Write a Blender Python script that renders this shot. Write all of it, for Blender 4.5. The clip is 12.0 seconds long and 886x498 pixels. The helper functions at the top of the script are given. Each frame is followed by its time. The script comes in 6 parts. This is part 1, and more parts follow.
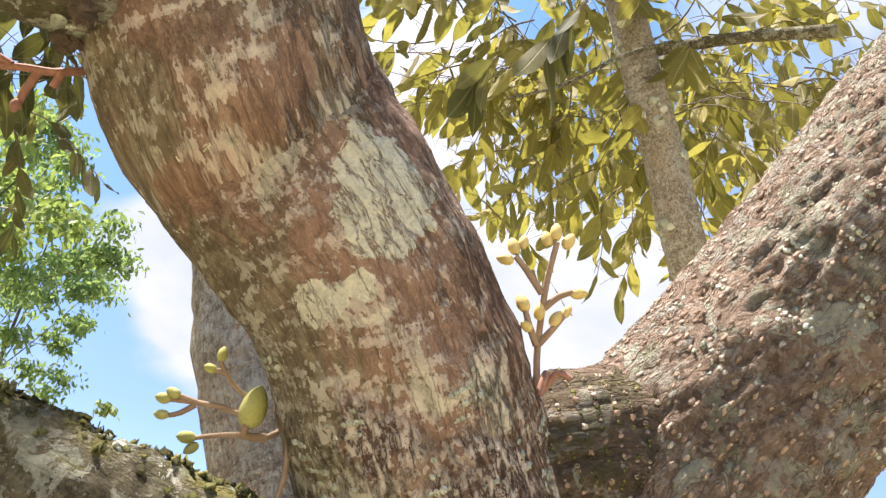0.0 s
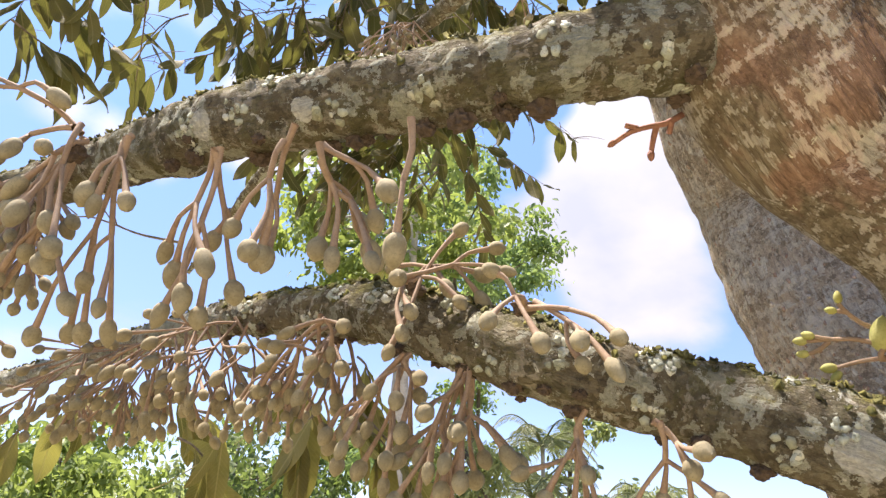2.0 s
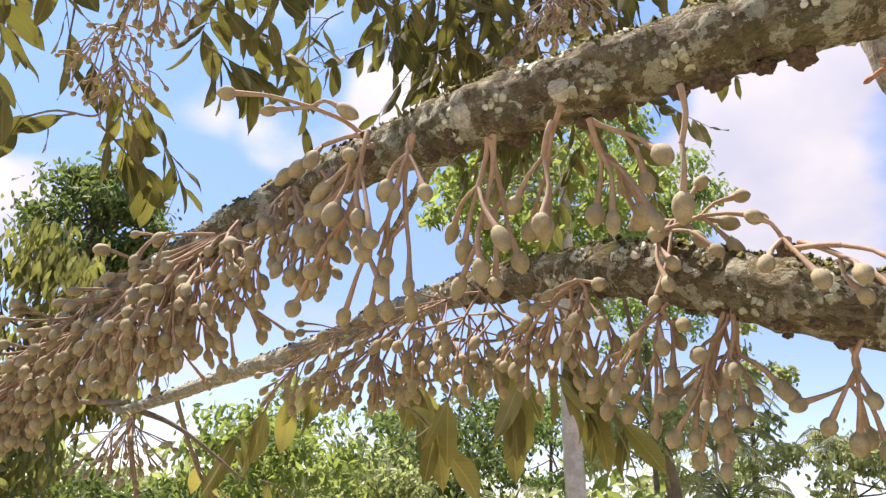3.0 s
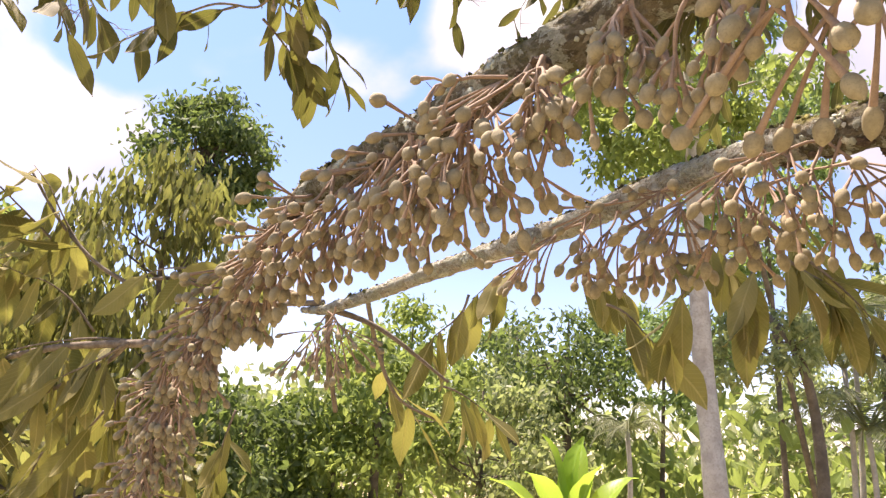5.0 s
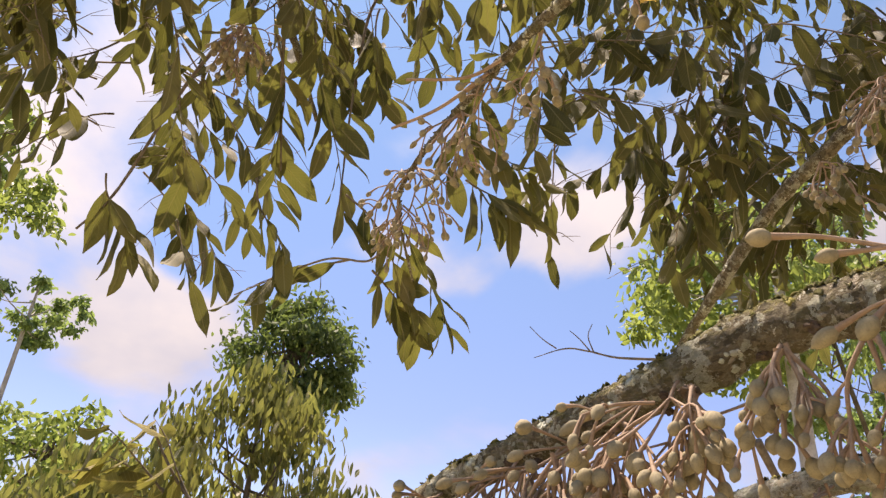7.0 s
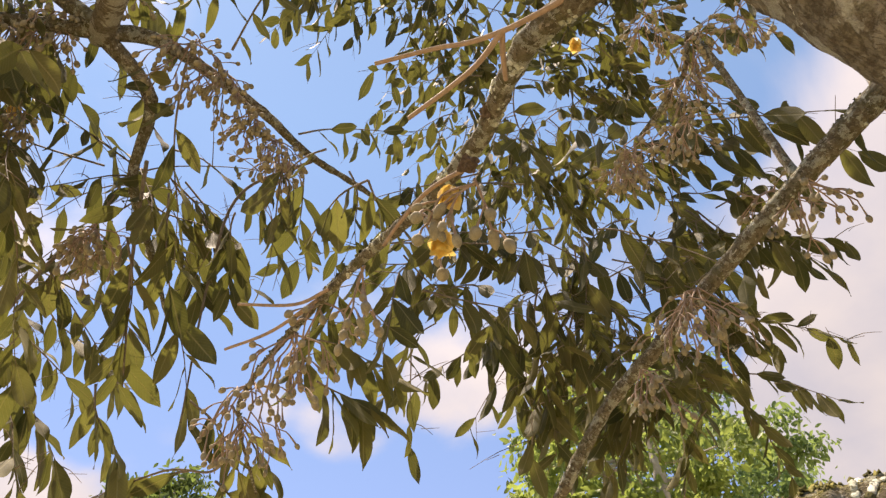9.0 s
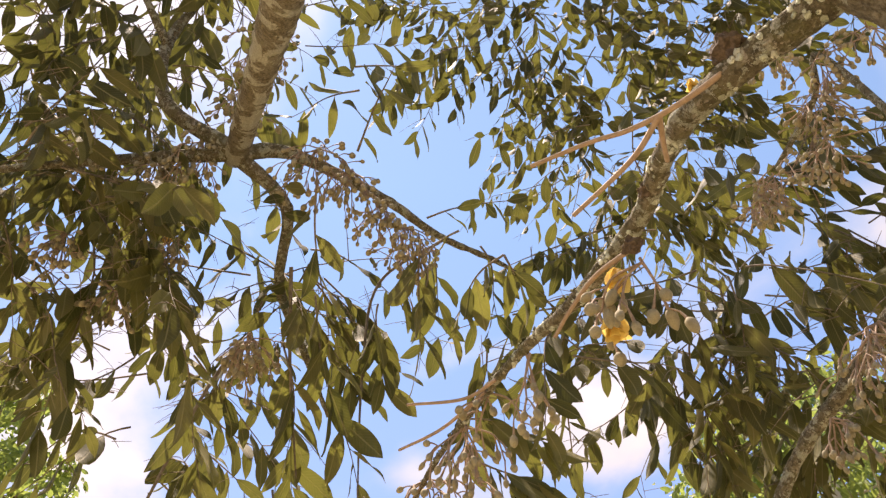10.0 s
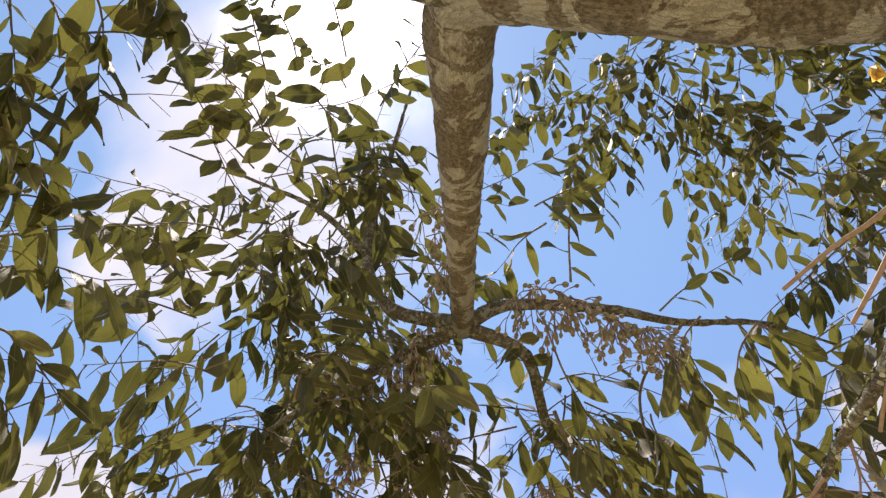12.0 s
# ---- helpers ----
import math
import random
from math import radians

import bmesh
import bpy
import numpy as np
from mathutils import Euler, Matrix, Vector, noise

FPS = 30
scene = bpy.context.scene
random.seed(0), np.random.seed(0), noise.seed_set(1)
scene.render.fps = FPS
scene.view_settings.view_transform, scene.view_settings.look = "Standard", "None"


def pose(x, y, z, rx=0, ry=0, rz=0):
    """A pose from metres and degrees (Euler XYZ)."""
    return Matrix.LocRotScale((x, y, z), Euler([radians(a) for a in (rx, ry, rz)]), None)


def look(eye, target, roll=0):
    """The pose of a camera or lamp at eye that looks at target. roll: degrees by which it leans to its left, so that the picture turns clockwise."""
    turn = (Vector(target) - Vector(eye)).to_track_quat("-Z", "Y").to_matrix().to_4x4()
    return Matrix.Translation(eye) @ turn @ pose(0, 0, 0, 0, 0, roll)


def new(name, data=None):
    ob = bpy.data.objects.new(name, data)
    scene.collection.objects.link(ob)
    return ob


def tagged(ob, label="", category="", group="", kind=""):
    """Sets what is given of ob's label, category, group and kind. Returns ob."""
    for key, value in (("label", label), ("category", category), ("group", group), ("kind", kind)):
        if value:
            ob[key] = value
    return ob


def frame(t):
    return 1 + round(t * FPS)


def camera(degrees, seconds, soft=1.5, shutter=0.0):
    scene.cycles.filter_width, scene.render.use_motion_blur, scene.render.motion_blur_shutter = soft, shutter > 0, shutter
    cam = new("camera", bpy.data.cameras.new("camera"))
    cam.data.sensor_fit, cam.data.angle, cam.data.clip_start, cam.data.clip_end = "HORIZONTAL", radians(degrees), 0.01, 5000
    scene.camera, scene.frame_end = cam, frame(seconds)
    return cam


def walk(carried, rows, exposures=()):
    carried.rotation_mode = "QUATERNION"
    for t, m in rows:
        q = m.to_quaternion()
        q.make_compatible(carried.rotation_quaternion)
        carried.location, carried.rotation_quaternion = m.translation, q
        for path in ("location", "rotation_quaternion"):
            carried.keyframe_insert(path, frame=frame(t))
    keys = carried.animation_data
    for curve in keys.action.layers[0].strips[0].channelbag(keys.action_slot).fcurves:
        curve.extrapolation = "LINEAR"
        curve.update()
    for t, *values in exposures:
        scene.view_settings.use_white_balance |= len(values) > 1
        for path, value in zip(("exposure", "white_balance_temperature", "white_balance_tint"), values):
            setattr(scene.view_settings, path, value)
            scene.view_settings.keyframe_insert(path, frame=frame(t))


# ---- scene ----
from itertools import chain

cam = camera(60.8, 12.0, soft=1.35)
PATH = [
    (0, (0.006, 0.04, 1.629), (-0.13, 1.778, 2.609), 7.1),
    (0.5, (-0.01, 0.027, 1.592), (-0.362, 1.774, 2.501), 6.9),
    (1, (-0.038, -0.006, 1.578), (-0.657, 1.7, 2.418), 6.3),
    (1.5, (-0.065, -0.065, 1.576), (-0.959, 1.534, 2.379), 5.7),
    (2, (-0.079, -0.123, 1.577), (-1.193, 1.347, 2.351), 5.1),
    (2.5, (-0.082, -0.184, 1.57), (-1.398, 1.141, 2.286), 4.1),
    (3, (-0.115, -0.231, 1.549), (-1.531, 1.015, 2.213), 2.9),
    (3.5, (-0.173, -0.289, 1.537), (-1.653, 0.911, 2.145), 1.8),
    (3.7, (-0.187, -0.31, 1.53), (-1.686, 0.876, 2.12), 1.6),
    (5.3, (-0.429, -0.31, 1.508), (-2.058, 0.767, 1.942), 3.7),
    (5.5, (-0.441, -0.315, 1.507), (-2.086, 0.741, 1.932), 3.8),
    (6, (-0.451, -0.349, 1.53), (-2.118, 0.617, 2.066), 4.7),
    (6.5, (-0.429, -0.389, 1.595), (-2.075, 0.483, 2.322), 4.8),
    (7, (-0.39, -0.399, 1.628), (-1.971, 0.41, 2.547), 5.0),
    (7.5, (-0.35, -0.376, 1.657), (-1.833, 0.485, 2.687), 4.2),
    (7.7, (-0.327, -0.351, 1.667), (-1.76, 0.546, 2.736), 3.7),
    (9.3, (-0.25, -0.362, 1.728), (-1.478, 0.495, 3.053), -0.7),
    (9.5, (-0.259, -0.388, 1.742), (-1.51, 0.387, 3.096), -1.1),
    (10, (-0.256, -0.434, 1.762), (-1.569, 0.172, 3.143), -1.3),
    (10.5, (-0.259, -0.475, 1.769), (-1.625, -0.051, 3.166), -1.8),
    (11, (-0.241, -0.501, 1.781), (-1.606, -0.259, 3.223), -3.6),
    (11.5, (-0.17, -0.503, 1.819), (-1.499, -0.377, 3.309), -5.3),
    (12, (-0.142, -0.504, 1.832), (-1.382, -0.44, 3.4), -8.4),
]
walk(cam, [(t, look(eye, target, roll)) for t, eye, target, roll in PATH], [(0, 1.66, 6600, 14), (1.5, 1.68, 6650, 17), (2.5, 1.48, 6800, 21), (3.5, 1.42, 6900, 23), (5.5, 1.68, 7300, 27), (6.5, 1.3, 7500, 25), (7.5, 1.1, 7600, 24), (9.5, 1.22, 7800, 22), (10.5, 1.5, 7800, 26), (11.5, 1.2, 7200, 22), (12, 1.02, 7050, 20)])

# ---- light ----
SUN_WAY = Vector((-0.343, -0.053, 0.938))
world = bpy.data.worlds.new("sky")
scene.world = world
world.use_nodes = True


# the cloud layer's heaps and blue gaps: the way there, half width in degrees, weight
CLOUDS = (
    ((-0.41, 0.80, 0.43), 6, 0.15), ((-0.35, 0.81, 0.47), 5, 0.18), ((-0.33, 0.88, 0.33), 5, 0.2), ((-0.43, 0.72, 0.53), 4, -0.15), ((-0.40, 0.90, 0.22), 5, -0.15), ((-0.26, 0.92, 0.28), 4, -0.12), ((0.10, 0.91, 0.41), 10, 0.25),
    ((-0.12, 0.75, 0.65), 7, 0.15), ((-0.85, 0.33, 0.41), 5, 0.1), ((-0.95, 0.11, 0.29), 6, 0.14), ((-0.83, 0.25, 0.50), 4, -0.12),
)
HIGH_CLOUDS = (
    ((-0.93, 0.02, 0.37), 6, 0.09), ((-0.69, 0.54, 0.48), 5, 0.18), ((-0.90, 0.13, 0.42), 3, -0.15), ((-0.87, -0.03, 0.50), 6, 0.14), ((-0.80, 0.11, 0.59), 4, 0.1), ((-0.88, 0.36, 0.33), 6, -0.2), ((-0.77, 0.40, 0.50), 4, -0.15),
    ((-0.80, 0.43, 0.43), 3, 0.15), ((-0.30, 0.77, 0.57), 6, 0.2), ((-0.55, 0.32, 0.78), 10, -0.25), ((-0.58, -0.34, 0.74), 6, 0.15), ((-0.38, -0.27, 0.88), 7, 0.15), ((-0.71, -0.44, 0.55), 4, 0.25), ((-0.64, -0.42, 0.65), 4, -0.2),
    ((-0.343, -0.053, 0.938), 5, 0.35),
)
CLOUDS = CLOUDS + HIGH_CLOUDS


def build_sky():
    nt = world.node_tree
    n, l = nt.nodes, nt.links
    n.clear()
    sky = n.new("ShaderNodeTexSky")
    sky.sky_type, sky.sun_disc = "NISHITA", False
    sky.sun_elevation = math.asin(SUN_WAY.z)
    sky.sun_rotation = math.atan2(SUN_WAY.x, SUN_WAY.y)
    sky.air_density, sky.dust_density, sky.ozone_density = 1.0, 0.1, 3.0
    scale = n.new("ShaderNodeVectorMath")
    scale.operation = "MULTIPLY"
    deep = n.new("ShaderNodeMapRange")
    deep.data_type = "FLOAT_VECTOR"
    deep.inputs[7].default_value, deep.inputs[8].default_value = (0.25, 0.25, 0.25), (0.75, 0.75, 0.75)
    deep.inputs[9].default_value, deep.inputs[10].default_value = (0.112, 0.110, 0.128), (0.148, 0.168, 0.162)
    l.new(deep.outputs["Vector"], scale.inputs[1])
    l.new(sky.outputs[0], scale.inputs[0])
    # cumulus on a flat layer overhead
    co = n.new("ShaderNodeTexCoord")
    sep = n.new("ShaderNodeSeparateXYZ")
    l.new(co.outputs["Generated"], sep.inputs[0])
    l.new(sep.outputs[2], deep.inputs[6])
    up = n.new("ShaderNodeMath")
    up.operation = "MAXIMUM"
    up.inputs[1].default_value = 0.0
    l.new(sep.outputs[2], up.inputs[0])
    lift = n.new("ShaderNodeMath")
    lift.operation = "ADD"
    lift.inputs[1].default_value = 0.42
    l.new(up.outputs[0], lift.inputs[0])
    flat = n.new("ShaderNodeVectorMath")
    flat.operation = "DIVIDE"
    l.new(co.outputs["Generated"], flat.inputs[0])
    l.new(lift.outputs[0], flat.inputs[1])
    big = n.new("ShaderNodeTexNoise")
    big.inputs["Scale"].default_value, big.inputs["Detail"].default_value = 2.1, 9.0
    big.inputs["Roughness"].default_value, big.inputs["Distortion"].default_value = 0.5, 0.25
    l.new(flat.outputs[0], big.inputs["Vector"])
    # heaps and gaps of the cloud layer
    heaped = big.outputs[0]
    for way, wide, weight in CLOUDS:
        dot = n.new("ShaderNodeVectorMath")
        dot.operation = "DOT_PRODUCT"
        dot.inputs[1].default_value = Vector(way).normalized()
        l.new(co.outputs["Generated"], dot.inputs[0])
        swell = n.new("ShaderNodeMapRange")
        swell.interpolation_type = "SMOOTHSTEP"
        swell.inputs[1].default_value, swell.inputs[2].default_value = math.cos(radians(wide * 1.5)), math.cos(radians(wide * 0.25))
        swell.inputs[4].default_value = weight
        l.new(dot.outputs["Value"], swell.inputs[0])
        total = n.new("ShaderNodeMath")
        total.operation = "ADD"
        l.new(heaped, total.inputs[0])
        l.new(swell.outputs[0], total.inputs[1])
        heaped = total.outputs[0]
    mask = n.new("ShaderNodeMapRange")
    mask.interpolation_type = "SMOOTHSTEP"
    mask.inputs[1].default_value, mask.inputs[2].default_value = 0.53, 0.72
    l.new(heaped, mask.inputs[0])
    fine = n.new("ShaderNodeTexNoise")
    fine.inputs["Scale"].default_value, fine.inputs["Detail"].default_value = 5.0, 6.0
    l.new(flat.outputs[0], fine.inputs["Vector"])
    shade = n.new("ShaderNodeValToRGB")
    shade.color_ramp.elements[0].color, shade.color_ramp.elements[0].position = (0.46, 0.5, 0.6, 1), 0.36
    shade.color_ramp.elements[1].color, shade.color_ramp.elements[1].position = (0.6, 0.61, 0.645, 1), 0.66
    l.new(fine.outputs[0], shade.inputs[0])
    mix = n.new("ShaderNodeMix")
    mix.data_type = "RGBA"
    # the layer thins out towards the horizon
    low = n.new("ShaderNodeMapRange")
    low.interpolation_type = "SMOOTHSTEP"
    low.inputs[1].default_value, low.inputs[2].default_value, low.inputs[3].default_value = 0.06, 0.3, 0.55
    l.new(sep.outputs[2], low.inputs[0])
    thin = n.new("ShaderNodeMath")
    thin.operation = "MULTIPLY"
    l.new(mask.outputs[0], thin.inputs[0])
    l.new(low.outputs[0], thin.inputs[1])
    l.new(thin.outputs[0], mix.inputs[0])
    l.new(scale.outputs[0], mix.inputs[6])
    # clouds near the sun are lit through and brighter
    toward = n.new("ShaderNodeVectorMath")
    toward.operation = "DOT_PRODUCT"
    toward.inputs[1].default_value = SUN_WAY.normalized()
    l.new(co.outputs["Generated"], toward.inputs[0])
    lit = n.new("ShaderNodeMapRange")
    lit.interpolation_type = "SMOOTHSTEP"
    lit.inputs[1].default_value, lit.inputs[2].default_value, lit.inputs[3].default_value, lit.inputs[4].default_value = 0.45, 1.0, 0.84, 1.3
    l.new(toward.outputs["Value"], lit.inputs[0])
    core = n.new("ShaderNodeMapRange")
    core.interpolation_type = "SMOOTHSTEP"
    core.inputs[1].default_value, core.inputs[2].default_value, core.inputs[4].default_value = 0.982, 1.0, 2.4
    l.new(toward.outputs["Value"], core.inputs[0])
    bright = n.new("ShaderNodeMath")
    bright.operation = "ADD"
    l.new(lit.outputs[0], bright.inputs[0])
    l.new(core.outputs[0], bright.inputs[1])
    glow = n.new("ShaderNodeVectorMath")
    glow.operation = "SCALE"
    l.new(shade.outputs[0], glow.inputs[0])
    l.new(bright.outputs[0], glow.inputs[3])
    l.new(glow.outputs[0], mix.inputs[7])
    back = n.new("ShaderNodeBackground")
    back.inputs[1].default_value = SKY
    l.new(mix.outputs[2], back.inputs[0])
    out = n.new("ShaderNodeOutputWorld")
    l.new(back.outputs[0], out.inputs[0])


SKY = 0.68
build_sky()
sun = new("sun", bpy.data.lights.new("sun", "SUN"))
sun.data.energy, sun.data.angle, sun.data.color = 5.0, radians(0.6), (1.0, 0.95, 0.86)
sun.matrix_world = look(SUN_WAY * 60, (0, 0, 0))


# ---- materials ----
class Nodes:
    """A small shorthand for building a node material."""

    def __init__(self, name):
        self.mat = bpy.data.materials.new(name)
        self.mat.use_nodes = True
        self.nt = self.mat.node_tree
        self.nt.nodes.clear()
        self.out = self.nt.nodes.new("ShaderNodeOutputMaterial")

    def add(self, kind, **values):
        node = self.nt.nodes.new("ShaderNode" + kind)
        for key, value in values.items():
            node.inputs[key.replace("_", " ")].default_value = value
        return node

    def link(self, a, b):
        self.nt.links.new(a, b)
        return self

    def grain(self):
        node = self.nt.nodes.new("ShaderNodeAttribute")
        node.attribute_name = "grain"
        return node.outputs["Vector"]

    def where(self):
        return self.nt.nodes.new("ShaderNodeNewGeometry").outputs["Position"]

    def stretch(self, vec, sx, sy, sz):
        node = self.nt.nodes.new("ShaderNodeVectorMath")
        node.operation = "MULTIPLY"
        self.link(vec, node.inputs[0])
        node.inputs[1].default_value = (sx, sy, sz)
        return node.outputs[0]

    def noise(self, vec, scale, detail=4.0, rough=0.55, distort=0.0):
        node = self.add("TexNoise", Scale=scale, Detail=detail, Roughness=rough, Distortion=distort)
        self.link(vec, node.inputs["Vector"])
        return node.outputs[0]

    def step(self, value, a, b, lo=0.0, hi=1.0):
        node = self.nt.nodes.new("ShaderNodeMapRange")
        node.interpolation_type = "SMOOTHSTEP"
        self.link(value, node.inputs[0])
        for i, v in enumerate((a, b, lo, hi)):
            node.inputs[1 + i].default_value = v
        return node.outputs[0]

    def math(self, op, a, b):
        node = self.nt.nodes.new("ShaderNodeMath")
        node.operation = op
        for i, v in enumerate((a, b)):
            if isinstance(v, (int, float)):
                node.inputs[i].default_value = v
            else:
                self.link(v, node.inputs[i])
        return node.outputs[0]

    def mix(self, fac, a, b, mode="MIX"):
        node = self.nt.nodes.new("ShaderNodeMix")
        node.data_type, node.blend_type = "RGBA", mode
        for i, v in ((0, fac), (6, a), (7, b)):
            if isinstance(v, (int, float)):
                node.inputs[i].default_value = v
            elif isinstance(v, tuple):
                node.inputs[i].default_value = (*v, 1)
            else:
                self.link(v, node.inputs[i])
        return node.outputs[2]

    def bump(self, height, depth, strength=1.0, under=None):
        node = self.add("Bump", Strength=strength, Distance=depth)
        self.link(height, node.inputs["Height"])
        if under:
            self.link(under, node.inputs["Normal"])
        return node.outputs[0]

    def surface(self, colour, rough=0.85, normal=None, thin=0.0, glow=None, gloss=0.3):
        p = self.add("BsdfPrincipled", Roughness=rough if isinstance(rough, (int, float)) else 0.8)
        if not isinstance(rough, (int, float)):
            self.link(rough, p.inputs["Roughness"])
        p.inputs["Specular IOR Level"].default_value = gloss
        if isinstance(colour, tuple):
            p.inputs["Base Color"].default_value = (*colour, 1)
        else:
            self.link(colour, p.inputs["Base Color"])
        if normal:
            self.link(normal, p.inputs["Normal"])
        end = p.outputs[0]
        if thin:
            t = self.add("BsdfTranslucent")
            if isinstance(glow or colour, tuple):
                t.inputs[0].default_value = (*(glow or colour), 1)
            else:
                self.link(glow or colour, t.inputs[0])
            m = self.add("MixShader", Fac=thin)
            self.link(p.outputs[0], m.inputs[1]).link(t.outputs[0], m.inputs[2])
            end = m.outputs[0]
        self.link(end, self.out.inputs[0])
        return self.mat


def bark_material(name, red, plate, lichen, moss, patches=(), mossy=0.0, fine=1.0, pale=0.5, spotty=0.0, relief=0.0016, grey=0.3, fissure=0.25, flake=0.3, crest=None, foot=None, leafy=0.0, discs=0.0, warty=0.0, rugged=0.0):
    """Flaking bark: pale dashes along the limb that run together in places, on a red-brown ground, with crust and leafy lichen and moss."""
    k = Nodes(name)
    g = k.grain()
    w = k.where()
    wob = k.nt.nodes.new("ShaderNodeTexNoise")
    wob.inputs["Scale"].default_value, wob.inputs["Detail"].default_value = 130 * fine, 4
    k.link(g, wob.inputs["Vector"])
    shift = k.nt.nodes.new("ShaderNodeVectorMath")
    shift.operation = "MULTIPLY_ADD"
    k.link(wob.outputs["Color"], shift.inputs[0])
    shift.inputs[1].default_value = (0.0042 / fine, 0.0042 / fine, 0.006 / fine)
    k.link(g, shift.inputs[2])
    fleck = k.noise(k.stretch(shift.outputs[0], 1, 1, 0.55), 190 * fine, 4, 0.62)
    edge = k.math("SUBTRACT", fleck, 0.31)
    seam = k.noise(k.stretch(shift.outputs[0], 1, 1, 0.3), 75 * fine, 5, 0.6, 0.3)
    edge2 = k.math("MULTIPLY", k.math("ABSOLUTE", k.math("SUBTRACT", seam, 0.5), 0), 2.6)
    own_tint = k.nt.nodes.new("ShaderNodeTexNoise")
    own_tint.inputs["Scale"].default_value, own_tint.inputs["Detail"].default_value = 160 * fine, 3
    k.link(g, own_tint.inputs["Vector"])
    each = k.nt.nodes.new("ShaderNodeSeparateColor")
    k.link(own_tint.outputs["Color"], each.inputs[0])
    crack = k.step(edge, 0.015, 0.08, 1, 0)
    crack2 = k.step(edge2, 0.01, 0.06, 1, 0)
    zones = k.noise(w, 15, 5, 0.6, 0.6)
    bands = k.noise(k.stretch(g, 1, 1, 3.2), 24, 4, 0.6, 0.4)
    grit = k.noise(g, 620, 5, 0.75)
    mid = k.noise(g, 150, 5, 0.65)
    tint = k.noise(w, 11, 5, 0.62)
    under = k.mix(k.step(tint, 0.38, 0.62), red, tuple(c * 0.66 for c in red))
    under = k.mix(k.step(mid, 0.45, 0.66), under, (red[0] * 1.2, red[1] * 1.3, red[2] * 1.35))
    under = k.mix(k.math("MULTIPLY", k.step(grit, 0.5, 0.7), 0.5), under, tuple(min(1, c * 1.7) for c in red))
    under = k.mix(k.math("MULTIPLY", k.step(grit, 0.42, 0.3), 0.55), under, tuple(c * 0.45 for c in red))
    if warty:
        wart = k.step(k.noise(w, 95, 5, 0.65), 0.6 - 0.1 * warty, 0.66 - 0.1 * warty)
        under = k.mix(k.math("MULTIPLY", wart, 0.8), under, tuple(c * 0.42 for c in red))
    craggy = None
    # dashes: narrow where the field is weak, run together where it is strong
    field = k.math("ADD", zones, k.math("MULTIPLY", k.math("SUBTRACT", bands, 0.5), 0.95))
    excess = k.math("ADD", k.math("SUBTRACT", field, 0.69 - 0.24 * pale), k.math("MULTIPLY", k.math("SUBTRACT", each.outputs[0], 0.5), 0.16))
    plates = k.step(k.math("ADD", edge, k.math("MULTIPLY", excess, 1.2)), 0.2, 0.27)
    plates = k.math("MULTIPLY", plates, k.math("SUBTRACT", 1.0, k.math("MULTIPLY", crack, 0.6)))
    plate_c = k.mix(k.step(grit, 0.36, 0.62), tuple(c * 0.78 for c in plate), plate)
    plate_c = k.mix(k.math("MULTIPLY", each.outputs[1], grey), plate_c, (plate[1] * 0.8, plate[1] * 0.78, plate[1] * 0.72))
    plate_c = k.mix(k.step(excess, 0.08, 0.2), plate_c, tuple(0.35 * a + 0.65 * b for a, b in zip(plate, lichen)))
    colour = k.mix(plates, under, plate_c)
    if foot:
        # rougher, greyer bark towards the fork
        height = k.nt.nodes.new("ShaderNodeSeparateXYZ")
        k.link(w, height.inputs[0])
        low = k.step(k.math("ADD", height.outputs[2], k.math("MULTIPLY", k.math("SUBTRACT", zones, 0.5), 0.3)), 1.715, 1.76, 1, 0)
        colour = k.mix(low, colour, k.mix(k.math("MULTIPLY", k.step(k.math("ADD", mid, k.math("MULTIPLY", each.outputs[0], 0.4)), 0.62, 0.7), k.math("SUBTRACT", 1.0, crack)), foot[0], foot[1]))
        craggy = k.math("MULTIPLY", low, k.step(edge2, 0.0, 0.22))
        colour = k.mix(k.math("MULTIPLY", low, k.step(edge2, 0.02, 0.1, 0.85, 0)), colour, tuple(c * 0.35 for c in foot[0]))
        # greyer higher up and on the flank facing -x
        up = k.step(k.math("ADD", height.outputs[2], k.math("MULTIPLY", k.math("SUBTRACT", zones, 0.5), 0.5)), 1.84, 2.0)
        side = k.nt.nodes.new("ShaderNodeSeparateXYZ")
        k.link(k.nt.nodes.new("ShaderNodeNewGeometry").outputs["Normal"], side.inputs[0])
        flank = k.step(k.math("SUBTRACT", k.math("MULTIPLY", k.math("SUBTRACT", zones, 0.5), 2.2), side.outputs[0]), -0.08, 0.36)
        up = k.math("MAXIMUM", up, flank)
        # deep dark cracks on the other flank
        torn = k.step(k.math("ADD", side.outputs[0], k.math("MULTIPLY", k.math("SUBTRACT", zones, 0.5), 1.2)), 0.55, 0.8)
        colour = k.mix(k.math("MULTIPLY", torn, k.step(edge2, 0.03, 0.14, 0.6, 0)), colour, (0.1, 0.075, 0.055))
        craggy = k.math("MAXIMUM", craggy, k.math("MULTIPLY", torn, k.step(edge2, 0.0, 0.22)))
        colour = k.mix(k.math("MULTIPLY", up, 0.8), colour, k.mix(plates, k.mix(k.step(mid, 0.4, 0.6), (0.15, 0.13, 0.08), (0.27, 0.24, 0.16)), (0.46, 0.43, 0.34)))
        # broad crusts on the limb overhead
        aloft = k.step(height.outputs[2], 2.05, 2.25)
        crust = k.step(k.noise(w, 13, 6, 0.62, 0.9), 0.5, 0.53)
